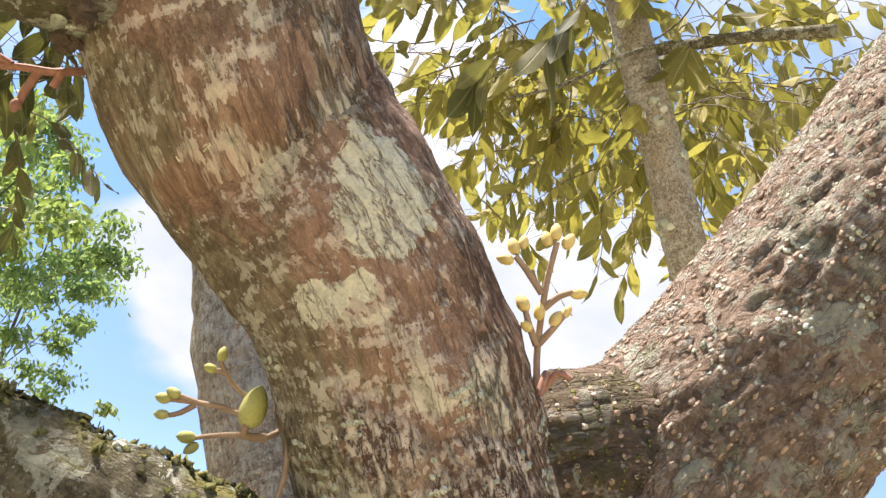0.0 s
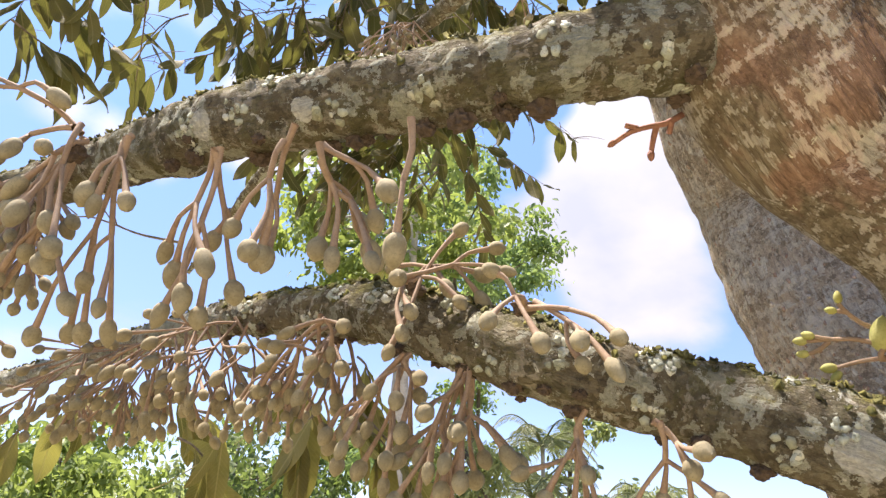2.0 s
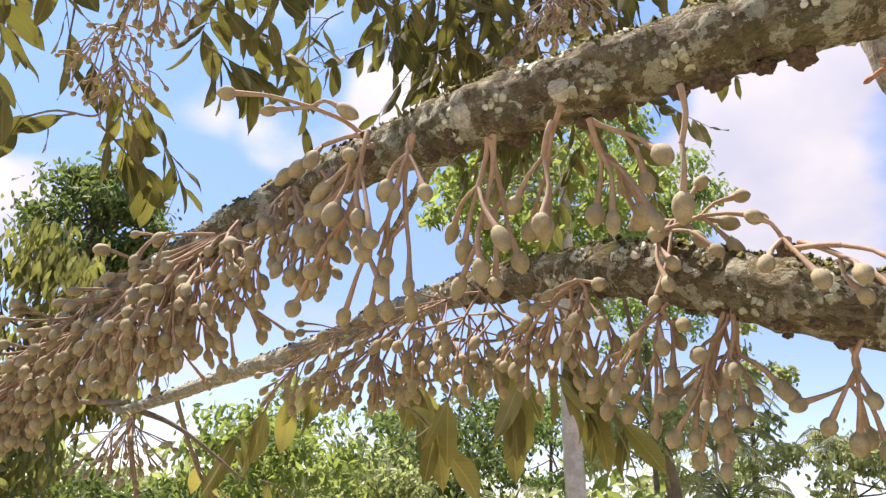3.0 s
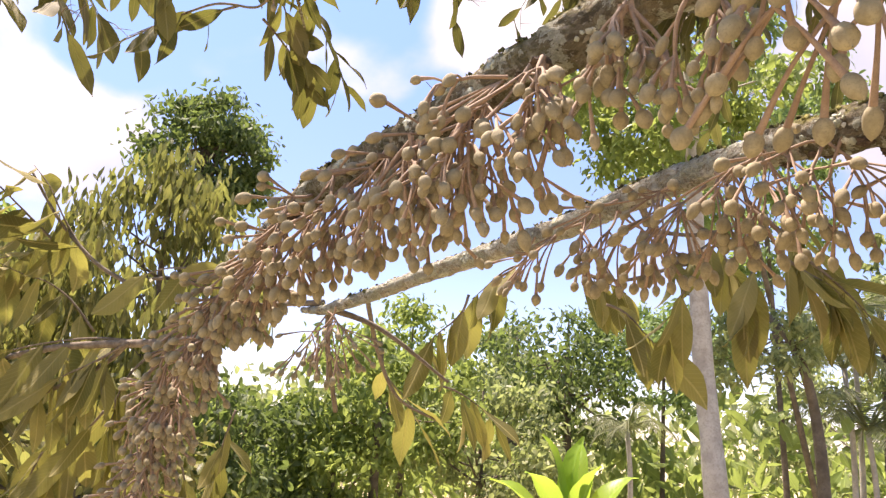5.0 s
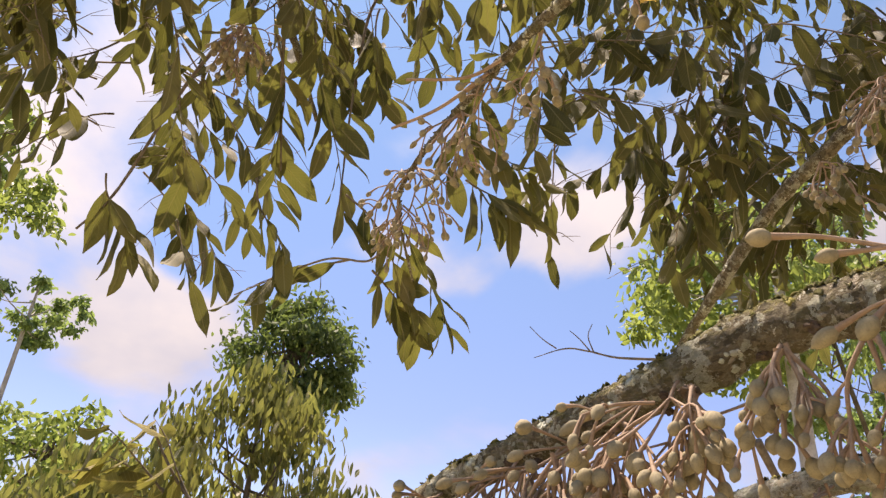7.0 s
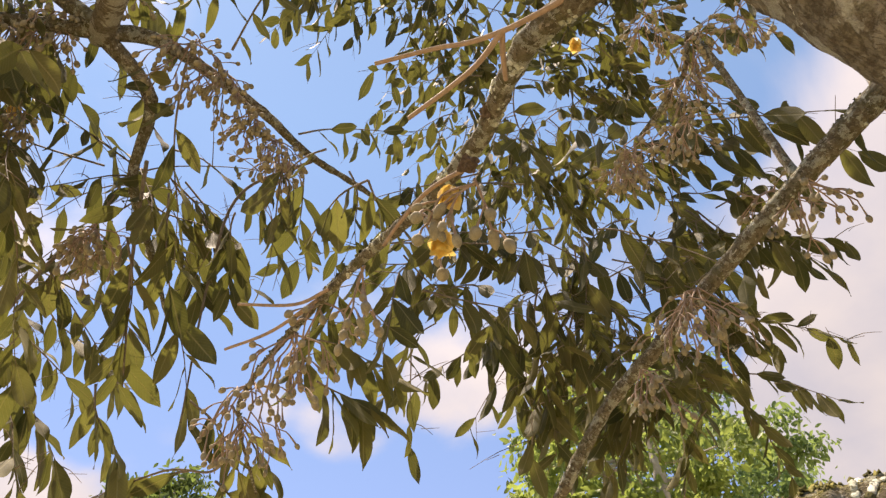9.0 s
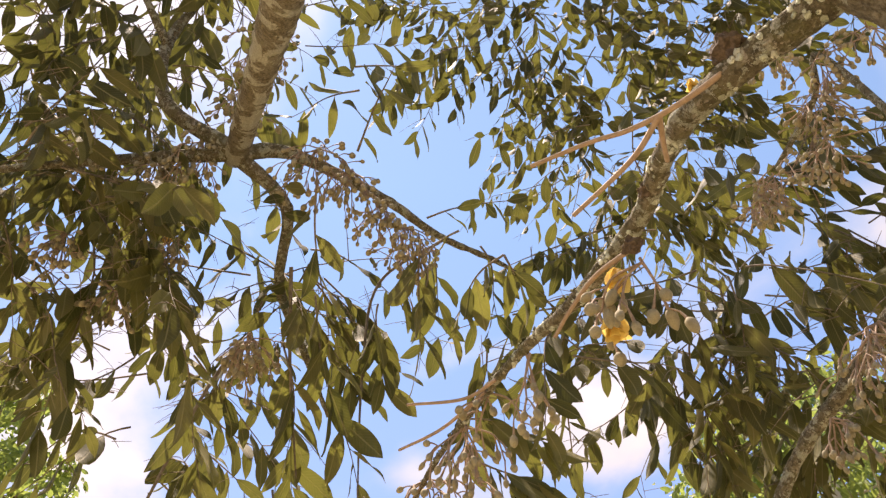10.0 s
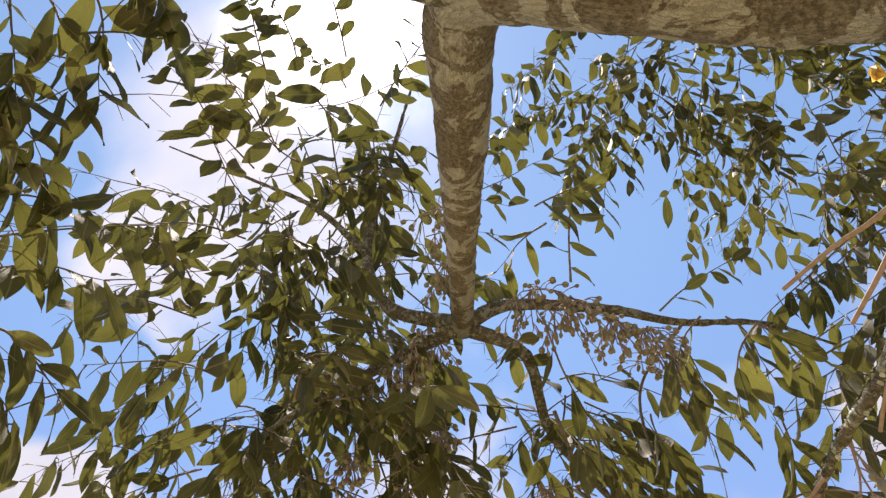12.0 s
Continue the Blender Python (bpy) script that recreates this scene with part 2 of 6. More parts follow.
        colour = k.mix(k.math("MULTIPLY", aloft, 0.8), colour, k.mix(crust, k.mix(k.step(mid, 0.4, 0.6), (0.1, 0.085, 0.055), (0.2, 0.17, 0.115)), k.mix(k.step(grit, 0.4, 0.6), (0.33, 0.32, 0.25), (0.46, 0.45, 0.36))))
    # algae and moss in drifts
    mz = k.step(k.noise(w, 15, 6, 0.7, 0.8), 0.58 - 0.25 * mossy, 0.74 - 0.25 * mossy)
    moss_c = k.mix(k.step(k.noise(w, 380, 5, 0.75), 0.38, 0.62), tuple(c * 0.5 for c in moss), moss)
    colour = k.mix(k.math("MULTIPLY", mz, 0.72), colour, moss_c)
    # crust lichen
    spots = k.noise(w, 44, 6, 0.66, 0.8)
    spot = k.step(spots, 0.66 - spotty, 0.675 - spotty)
    lich_c = k.mix(k.step(k.noise(w, 240, 5, 0.7), 0.35, 0.65), tuple(c * 0.74 for c in lichen), lichen)
    total = spot
    if discs:
        dot = k.nt.nodes.new("ShaderNodeTexVoronoi")
        dot.inputs["Scale"].default_value = 42
        k.link(w, dot.inputs["Vector"])
        own = k.nt.nodes.new("ShaderNodeSeparateColor")
        k.link(dot.outputs["Color"], own.inputs[0])
        reach = k.math("SUBTRACT", k.math("MULTIPLY", own.outputs[0], 0.5), 0.5 - 0.4 * discs)
        ragged = k.math("ADD", k.math("SUBTRACT", dot.outputs["Distance"], reach), k.math("MULTIPLY", k.math("SUBTRACT", spots, 0.5), 0.35))
        total = k.math("MAXIMUM", total, k.step(ragged, 0.0, 0.03, 1, 0))
    for (x, y, z), r in patches:
        d = k.nt.nodes.new("ShaderNodeVectorMath")
        d.operation = "DISTANCE"
        k.link(w, d.inputs[0])
        d.inputs[1].default_value = (x, y, z)
        ragged = k.math("ADD", d.outputs["Value"], k.math("MULTIPLY", k.math("SUBTRACT", spots, 0.5), r * 1.6))
        ragged = k.math("ADD", ragged, k.math("MULTIPLY", k.math("SUBTRACT", each.outputs[2], 0.5), r * 0.3))
        total = k.math("MAXIMUM", total, k.step(ragged, r * 0.95, r * 1.0, 1, 0))
    total = k.math("MULTIPLY", total, k.math("SUBTRACT", 1.0, k.math("MULTIPLY", crack2, 0.2 if leafy else 0.8)))
    h = k.math("ADD", k.math("MULTIPLY", k.step(edge, 0.0, 0.3), 0.5), k.math("MULTIPLY", k.step(edge2, 0.0, 0.12), 0.5 + fissure))
    if leafy:
        # lobed grey-green lichen with a pale rim
        lobes = k.noise(w, 40, 7, 0.7, 0.25)
        t = 0.6 - 0.2 * leafy
        body = k.step(lobes, t, t + 0.012)
        rim = k.math("MULTIPLY", body, k.step(lobes, t + 0.02, t + 0.045, 1, 0))
        frond = k.mix(k.step(k.noise(w, 210, 5, 0.7), 0.4, 0.6), (lichen[0] * 0.5, lichen[1] * 0.52, lichen[2] * 0.46), (lichen[0] * 0.76, lichen[1] * 0.78, lichen[2] * 0.7))
        frond = k.mix(k.math("MULTIPLY", rim, 0.5), frond, tuple(c * 0.85 for c in lichen))
        colour = k.mix(k.math("MULTIPLY", body, 0.75), colour, frond)
        h = k.math("ADD", h, k.math("MULTIPLY", body, 0.8))
    colour = k.mix(total, colour, lich_c)
    colour = k.mix(k.math("MULTIPLY", crack2, fissure), colour, tuple(c * 0.4 for c in red))
    if crest:
        top = k.nt.nodes.new("ShaderNodeSeparateXYZ")
        k.link(k.nt.nodes.new("ShaderNodeNewGeometry").outputs["Normal"], top.inputs[0])
        cushion = k.math("MULTIPLY", k.step(top.outputs[2], 0.25, 0.75), k.step(k.noise(w, 20, 5, 0.7, 0.5), 0.44, 0.58))
        colour = k.mix(cushion, colour, k.mix(k.step(k.noise(w, 420, 4, 0.7), 0.4, 0.6), tuple(c * 0.45 for c in crest), crest))
    h = k.math("ADD", h, k.math("MULTIPLY", each.outputs[2], flake))
    h = k.math("ADD", h, k.math("MULTIPLY", grit, 1.1))
    h = k.math("ADD", h, k.math("MULTIPLY", mid, 1.6))
    h = k.math("ADD", h, k.math("MULTIPLY", k.math("MAXIMUM", total, plates), 0.4))
    if rugged:
        hollow = k.noise(k.stretch(g, 1, 1, 0.7), 70, 7, 0.72, 0.4)
        colour = k.mix(k.step(hollow, 0.44, 0.36, 0, 0.55), colour, tuple(c * 0.28 for c in red))
        h = k.math("ADD", h, k.math("MULTIPLY", hollow, rugged))
    if craggy:
        h = k.math("ADD", h, k.math("MULTIPLY", craggy, 4.0))
    return k.surface(colour, 0.92, k.bump(h, relief, 1.0), gloss=0.12)


def flake_material(name, a, b, c, dark):
    """Loose scales, each of its own tint between three colours, pitted dark."""
    k = Nodes(name)
    rnd = k.nt.nodes.new("ShaderNodeNewGeometry").outputs["Random Per Island"]
    w = k.where()
    fine = k.noise(w, 420, 5, 0.7)
    colour = k.mix(k.step(rnd, 0.3, 0.6), a, b)
    colour = k.mix(k.step(rnd, 0.7, 0.9), colour, c)
    colour = k.mix(k.math("MULTIPLY", k.step(fine, 0.46, 0.32), 0.8), colour, dark)
    return k.surface(colour, 0.92, k.bump(fine, 0.0012, 1.0), gloss=0.12)


def leaf_material(name, dark, light, glow, thin=0.42, rough=0.42, island=False):
    k = Nodes(name)
    if island:
        rnd = k.nt.nodes.new("ShaderNodeNewGeometry").outputs["Random Per Island"]
    else:
        rnd = k.nt.nodes.new("ShaderNodeObjectInfo").outputs["Random"]
    at = k.nt.nodes.new("ShaderNodeUVMap")
    at.uv_map = "leaf"
    sep = k.nt.nodes.new("ShaderNodeSeparateXYZ")
    k.link(at.outputs[0], sep.inputs[0])
    mid = k.math("ABSOLUTE", k.math("SUBTRACT", sep.outputs[0], 0.5), 0)
    rib = k.step(mid, 0.015, 0.05, 1, 0)
    # side veins sweep up from the midrib
    wave = k.math("SINE", k.math("MULTIPLY", k.math("SUBTRACT", sep.outputs[1], k.math("MULTIPLY", mid, 0.35)), 95.0), 0)
    vein = k.step(wave, 0.75, 1.0)
    blot = k.noise(k.where(), 26, 4)
    colour = k.mix(rnd, dark, light)
    colour = k.mix(k.step(blot, 0.5, 0.7, 0, 0.45), colour, tuple(c * 0.6 for c in dark))
    colour = k.mix(k.math("ADD", k.math("MULTIPLY", rib, 0.5), k.math("MULTIPLY", vein, 0.16)), colour, tuple(min(1, c * 2.1 + 0.03) for c in light))
    through_c = k.mix(rnd, tuple(c * 0.75 for c in glow), glow)
    through_c = k.mix(k.math("ADD", k.math("MULTIPLY", rib, 0.6), k.math("MULTIPLY", vein, 0.2)), through_c, tuple(c * 0.5 for c in glow))
    h = k.math("ADD", vein, k.math("MULTIPLY", rib, 2.0))
    return k.surface(colour, rough, k.bump(h, 0.0006, 0.6), thin, through_c, gloss=0.16)


def plain_material(name, a, b, scale=60, rough=0.7, relief=0.0006, thin=0.0, glow=None):
    k = Nodes(name)
    w = k.where()
    n1 = k.noise(w, scale, 4)
    n2 = k.noise(w, scale * 6, 4, 0.65)
    rnd = k.nt.nodes.new("ShaderNodeObjectInfo").outputs["Random"]
    colour = k.mix(k.step(n1, 0.35, 0.65), a, b)
    colour = k.mix(k.math("MULTIPLY", k.step(n2, 0.45, 0.7), 0.5), colour, tuple(c * 0.7 for c in a))
    colour = k.mix(k.math("MULTIPLY", rnd, 0.35), colour, tuple(c * 0.72 for c in b))
    return k.surface(colour, rough, k.bump(n2, relief, 0.7), thin, glow)


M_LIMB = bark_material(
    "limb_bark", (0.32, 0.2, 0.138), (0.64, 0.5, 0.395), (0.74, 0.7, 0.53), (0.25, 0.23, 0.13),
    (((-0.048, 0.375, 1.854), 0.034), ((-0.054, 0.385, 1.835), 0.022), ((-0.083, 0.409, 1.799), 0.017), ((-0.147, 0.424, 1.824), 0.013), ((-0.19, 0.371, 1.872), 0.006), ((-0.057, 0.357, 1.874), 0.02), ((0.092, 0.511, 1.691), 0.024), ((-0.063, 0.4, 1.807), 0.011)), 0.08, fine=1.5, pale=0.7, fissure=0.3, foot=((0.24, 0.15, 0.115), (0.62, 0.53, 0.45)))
M_RIGHT = bark_material("right_limb_bark", (0.47, 0.335, 0.25), (0.64, 0.54, 0.44), (0.68, 0.66, 0.53), (0.24, 0.24, 0.12), (((0.228, 0.475, 1.847), 0.022),), 0.18, fine=0.9, pale=0.7, spotty=0.07, relief=0.008, grey=0.6, fissure=0.6, flake=1.2, leafy=0.12, warty=0.4, rugged=7.0)
M_TRUNK = bark_material("trunk_bark", (0.66, 0.54, 0.41), (0.86, 0.79, 0.68), (0.88, 0.84, 0.74), (0.34, 0.27, 0.17), (), 0.14, fine=0.9, pale=0.8, spotty=0.1, relief=0.006, grey=0.2, fissure=0.4, warty=0.5, rugged=2.5)
M_BRANCH = bark_material(
    "branch_bark", (0.225, 0.187, 0.122), (0.47, 0.41, 0.31), (0.74, 0.73, 0.63), (0.19, 0.18, 0.085),
    (((-0.152, 0.449, 1.665), 0.021), ((-0.068, 0.469, 1.662), 0.015), ((-0.339, 0.408, 1.734), 0.022), ((-0.411, 0.389, 1.749), 0.012), ((-0.568, 0.173, 1.889), 0.016), ((-0.467, 0.198, 1.888), 0.01), ((-0.392, 0.435, 1.731), 0.012)), 0.52, fine=1.0, pale=0.5, spotty=0.02, relief=0.0035, fissure=0.1, flake=0.6, crest=(0.31, 0.275, 0.085), leafy=0.3, discs=0.22, warty=0.8)
M_PALE = bark_material("pale_branch_bark", (0.4, 0.35, 0.25), (0.56, 0.53, 0.42), (0.68, 0.68, 0.57), (0.33, 0.33, 0.15), (), 0.25, fine=1.2, pale=0.8, spotty=0.06, relief=0.0025, leafy=0.5, discs=0.5, warty=0.6)
M_SCALE = flake_material("bark_scale", (0.4, 0.29, 0.22), (0.31, 0.21, 0.155), (0.5, 0.43, 0.36), (0.12, 0.085, 0.06))
M_FROND = flake_material("leafy_lichen", (0.44, 0.46, 0.37), (0.33, 0.34, 0.25), (0.62, 0.62, 0.52), (0.16, 0.15, 0.1))
M_MOSS = flake_material("moss", (0.13, 0.125, 0.045), (0.07, 0.065, 0.03), (0.24, 0.22, 0.07), (0.04, 0.035, 0.02))
M_OLDWOOD = plain_material("flower_scar", (0.07, 0.05, 0.035), (0.14, 0.1, 0.07), 200, 0.95, 0.002)
M_POSY = plain_material("yellow_bud", (0.58, 0.42, 0.13), (0.68, 0.54, 0.22), 70, 0.7, 0.0003)
M_TWIG = plain_material("twig_bark", (0.13, 0.1, 0.07), (0.22, 0.18, 0.13), 90, 0.85)
M_STALK = plain_material("flower_stalk", (0.28, 0.19, 0.125), (0.37, 0.264, 0.18), 120, 0.8, 0.0004)
M_BUD = plain_material("bud_scurf", (0.24, 0.203, 0.122), (0.34, 0.293, 0.18), 90, 0.85, 0.0004)
M_BUD_GREEN = plain_material("green_bud", (0.36, 0.36, 0.1), (0.45, 0.43, 0.15), 70, 0.7, 0.0003)
M_YELLOW = plain_material("yellow_petal", (0.78, 0.55, 0.15), (0.86, 0.68, 0.28), 50, 0.6, 0.0004, 0.35, (0.9, 0.68, 0.18))
M_DEAD = plain_material("dried_flower", (0.26, 0.125, 0.09), (0.38, 0.2, 0.145), 90, 0.8)
M_CROTCH = bark_material("crotch_bark", (0.31, 0.22, 0.16), (0.54, 0.46, 0.37), (0.56, 0.55, 0.44), (0.15, 0.145, 0.07), (), 0.5, fine=0.9, pale=0.5, spotty=0.04, relief=0.008, grey=0.6, fissure=0.7, flake=1.0, rugged=7.0)
# the same leaf in one lit and two shaded tints; light put into colour
M_LEAF_LIT = leaf_material("leaf", (0.06, 0.062, 0.024), (0.26, 0.22, 0.085), (0.38, 0.37, 0.075), 0.33, 0.66)
M_LEAF_SHADED = leaf_material("shaded_upper_leaf", (0.036, 0.041, 0.018), (0.155, 0.135, 0.055), (0.27, 0.275, 0.055), 0.27, 0.66)
M_LEAF_SHADED_CROWN = leaf_material("shaded_crown_leaf", (0.03, 0.034, 0.016), (0.132, 0.116, 0.05), (0.23, 0.235, 0.05), 0.25, 0.68, island=True)
# neighbour's golden leaves; their brighter lighting is mixed into the colour
M_LEAF_LIT_GOLD = leaf_material("lit_gold_leaf", (0.09, 0.082, 0.03), (0.3, 0.25, 0.085), (0.46, 0.43, 0.08), 0.38, 0.6, island=True)
M_LEAF_SOFT = leaf_material("tree_leaf_soft", (0.07, 0.12, 0.05), (0.22, 0.3, 0.13), (0.36, 0.5, 0.13), 0.4, 0.6, island=True)
M_LEAF_DARK = leaf_material("tree_leaf_dark", (0.08, 0.112, 0.055), (0.27, 0.29, 0.14), (0.42, 0.5, 0.17), 0.42, island=True)
M_LEAF_DEEP = leaf_material("tree_leaf_deep", (0.045, 0.075, 0.032), (0.13, 0.17, 0.07), (0.22, 0.31, 0.07), 0.36, 0.6, island=True)
M_LEAF_BRIGHT = leaf_material("tree_leaf_bright", (0.07, 0.11, 0.03), (0.21, 0.27, 0.08), (0.38, 0.48, 0.11), 0.42, island=True)
M_LEAF_BRONZE = leaf_material("tree_leaf_bronze", (0.065, 0.08, 0.03), (0.235, 0.21, 0.08), (0.36, 0.39, 0.09), 0.38, island=True)
M_BANANA = leaf_material("banana_leaf", (0.12, 0.22, 0.03), (0.2, 0.32, 0.05), (0.5, 0.7, 0.08), 0.5, 0.35)
M_PALM = leaf_material("palm_leaf", (0.08, 0.1, 0.05), (0.25, 0.26, 0.14), (0.3, 0.36, 0.12), 0.35, island=True)
M_PALM_TRUNK = plain_material("palm_trunk", (0.34, 0.31, 0.27), (0.48, 0.45, 0.4), 8, 0.9, 0.004)
M_FAR_BARK = plain_material("far_bark", (0.085, 0.07, 0.05), (0.17, 0.14, 0.105), 9, 0.9, 0.01)
M_GROUND = plain_material("ground", (0.33, 0.28, 0.15), (0.45, 0.36, 0.22), 1.3, 0.95, 0.02)


# ---- building helpers ----
def flat_faces(faces):
    """All corners of a list of faces in a row, and each face's count of them."""
    sizes = np.fromiter(map(len, faces), np.int32, len(faces))
    return np.fromiter(chain.from_iterable(faces), np.int32, int(sizes.sum())), sizes


def link_mesh(name, verts, faces, mats, parent=None, uv=None, grain=None, smooth=True, label=""):
    me = bpy.data.meshes.new(name)
    corners, sizes = faces if isinstance(faces, tuple) else flat_faces(faces)
    verts = np.asarray(verts, np.float32)
    me.vertices.add(len(verts))
    me.loops.add(len(corners))
    me.polygons.add(len(sizes))
    me.vertices.foreach_set("co", verts.ravel())
    me.loops.foreach_set("vertex_index", corners)
    me.polygons.foreach_set("loop_start", np.r_[0, np.cumsum(sizes)[:-1]].astype(np.int32))
    for m in mats:
        me.materials.append(m)
    if grain is not None:
        a = me.attributes.new("grain", "FLOAT_VECTOR", "POINT")
        a.data.foreach_set("vector", np.asarray(grain, np.float32).ravel())
    if uv is not None:
        layer = me.uv_layers.new(name="leaf")
        idx = np.empty(len(me.loops), np.int32)
        me.loops.foreach_get("vertex_index", idx)
        layer.data.foreach_set("uv", np.asarray(uv, np.float32)[idx].ravel())
    if smooth:
        me.polygons.foreach_set("use_smooth", np.ones(len(me.polygons), bool))
    me.update(calc_edges=True)
    ob = new(name, me)
    if parent:
        ob.parent = parent
        ob.matrix_parent_inverse = Matrix.Translation(-parent.location)
    if label:
        tagged(ob, label)
    return ob


def spline(pts, step):
    """Catmull-Rom through rows of x, y, z, r; rows about every step metres."""
    p = np.array(pts, float)
    p = np.vstack([2 * p[0] - p[1], p, 2 * p[-1] - p[-2]])
    out = []
    for i in range(1, len(p) - 2):
        n = max(2, int(np.linalg.norm(p[i + 1, :3] - p[i, :3]) / step))
        for j in range(n):
            t = j / n
            a, b, c, d = p[i - 1 : i + 3]
            out.append(0.5 * (2 * b + (c - a) * t + (2 * a - 5 * b + 4 * c - d) * t**2 + (3 * b - a - 3 * c + d) * t**3))
    out.append(p[-2])
    return np.array(out)


def tube_data(pts, step=0.02, sides=12, lumps=0.0, lump_scale=20.0, knots=0.0, ridge=0.0, seed=0, cap=True):
    q = spline(pts, step)
    q[:, 3] = np.maximum(q[:, 3], 0.0004)
    n = len(q)
    tang = np.gradient(q[:, :3], axis=0)
    tang /= np.linalg.norm(tang, axis=1)[:, None] + 1e-9
    side = np.cross(tang[0], (0.31, 0.17, 0.93))
    if np.linalg.norm(side) < 0.1:
        side = np.cross(tang[0], (0.9, 0.2, 0.1))
    run = np.r_[0, np.cumsum(np.linalg.norm(np.diff(q[:, :3], axis=0), axis=1))]
    verts, grain = [], []
    if not lumps and not ridge:
        # smooth tubes all at once
        a = np.arange(sides) * (2 * math.pi / sides)
        flat = side[None] - tang * (tang @ side)[:, None]
        flat /= np.linalg.norm(flat, axis=1)[:, None] + 1e-9
        t, f = tang, flat
        up = np.stack((t[:, 1] * f[:, 2] - t[:, 2] * f[:, 1], t[:, 2] * f[:, 0] - t[:, 0] * f[:, 2], t[:, 0] * f[:, 1] - t[:, 1] * f[:, 0]), 1)
        d = f[:, None] * np.cos(a)[None, :, None] + up[:, None] * np.sin(a)[None, :, None]
        verts = (q[:, None, :3] + d * q[:, 3][:, None, None]).reshape(-1, 3)
        grain = np.stack((np.outer(q[:, 3], np.cos(a)) + seed, np.outer(q[:, 3], np.sin(a)), np.repeat(run[:, None], sides, 1)), 2).reshape(-1, 3)
    for i in range(n if lumps or ridge else 0):
        side = side - tang[i] * (side @ tang[i])
        side /= np.linalg.norm(side)
        up = np.cross(tang[i], side)
        for j in range(sides):
            a = 2 * math.pi * j / sides
            d = side * math.cos(a) + up * math.sin(a)
            r = q[i, 3]
            v = q[i, :3] + d * r
            if lumps:
                s = Vector(v * lump_scale + seed * 7.3)
                r += lumps * (noise.fractal(s, 0.9, 2.1, 4) * 0.6)
                if knots:
                    r += knots * max(0.0, noise.noise(Vector(v * lump_scale * 0.45 + seed)) - 0.22)
            if ridge:
                s = Vector((math.cos(a) * q[i, 3] * 120 + seed, math.sin(a) * q[i, 3] * 120, run[i] * 45))
                r += ridge * (0.5 - 2.0 * abs(noise.fractal(s, 1.0, 2.2, 2) * 0.6))
            verts.append(q[i, :3] + d * r)
            grain.append((math.cos(a) * q[i, 3] + seed, math.sin(a) * q[i, 3], run[i]))
    faces = []
    for i in range(n - 1):
        for j in range(sides):
            k = (j + 1) % sides
            faces.append((i * sides + j, i * sides + k, (i + 1) * sides + k, (i + 1) * sides + j))
    if cap:
        faces.append(tuple(range(sides))[::-1])
        faces.append(tuple((n - 1) * sides + j for j in range(sides)))
    return verts, faces, grain


def limb(name, pts, mat, parent, label="", **how):
    v, f, g = tube_data(pts, **how)
    return link_mesh(name, v, f, [mat], parent, grain=g, label=label)


def scales(ob, name, count, low, high, mat, parent, seed, clump=1, spread=0.0, long=1.0, curl=0.15, keep=None):
    """Small ragged scales that sit on the faces of a limb, singly or in overlapping clumps."""
    rnd = random.Random(seed)
    me = ob.data
    verts = np.empty(len(me.vertices) * 3)
    me.vertices.foreach_get("co", verts)
    verts = verts.reshape(-1, 3)
    n = len(me.polygons)
    mid, way, area = np.empty(n * 3), np.empty(n * 3), np.empty(n)
    me.polygons.foreach_get("center", mid)
    me.polygons.foreach_get("normal", way)
    me.polygons.foreach_get("area", area)
    mid, way = mid.reshape(-1, 3), way.reshape(-1, 3)
    area[-2:] = 0
    if keep is not None:
        area = area * keep(mid, way)
    gen = np.random.default_rng(seed)
    picks = gen.choice(n, count, p=area / area.sum())
    heap = Heap()
    for i in picks:
        near = [i]
        if clump > 1:
            d = np.linalg.norm(mid - mid[i], axis=1)
            ring = np.nonzero((d < spread) & (way @ way[i] > 0.3))[0]
            near = gen.choice(ring, min(clump, len(ring)))
        for j in near:
            c, z = Vector(mid[j]), Vector(way[j])
            # the second edge of a face runs along the limb
            f = me.polygons[int(j)].vertices
            along = Vector(verts[f[2]] - verts[f[1]])
            along = (along - z * along.dot(z)).normalized()
            across = z.cross(along)
            r = rnd.uniform(low, high) * 0.5
            k = 7
            pts = [c + z * r * rnd.uniform(0.03, 0.14)]
            for a in range(k):
                q = 2 * math.pi * a / k + rnd.uniform(-0.25, 0.25)
                s = r * rnd.uniform(0.65, 1.2)
                pts.append(c + along * math.cos(q) * s * long + across * math.sin(q) * s / long**0.5 + z * r * rnd.uniform(0.0, curl * 2))
            pts += [c + (p - c) * 0.97 - z * r * 0.5 for p in pts[1:]]
            faces = []
            for a in range(k):
                b = (a + 1) % k
                faces += [(0, 1 + a, 1 + b), (1 + a, 1 + k + a, 1 + k + b, 1 + b)]
            heap.put([tuple(p) for p in pts], faces)
    tagged(heap.link(name, [mat], parent, smooth=False), kind="stuff")


class Heap:
    """Gathers many small pieces into one mesh."""

    def __init__(self):
        self.v, self.f, self.sizes, self.uv, self.n = [], [], [], [], 0

    def put(self, verts, faces, uv=None):
        self.v.append(np.asarray(verts, float))
        corners, sizes = flat_faces(faces)
        self.f.append(corners + self.n)
        self.sizes.append(sizes)
        self.uv.append(np.asarray(uv, float) if uv is not None else np.zeros((len(verts), 2)))
        self.n += len(verts)

    def link(self, name, mats, parent=None, label="", smooth=True):
        return link_mesh(name, np.vstack(self.v), (np.concatenate(self.f), np.concatenate(self.sizes)), mats, parent, np.vstack(self.uv), np.vstack(self.v), smooth, label)


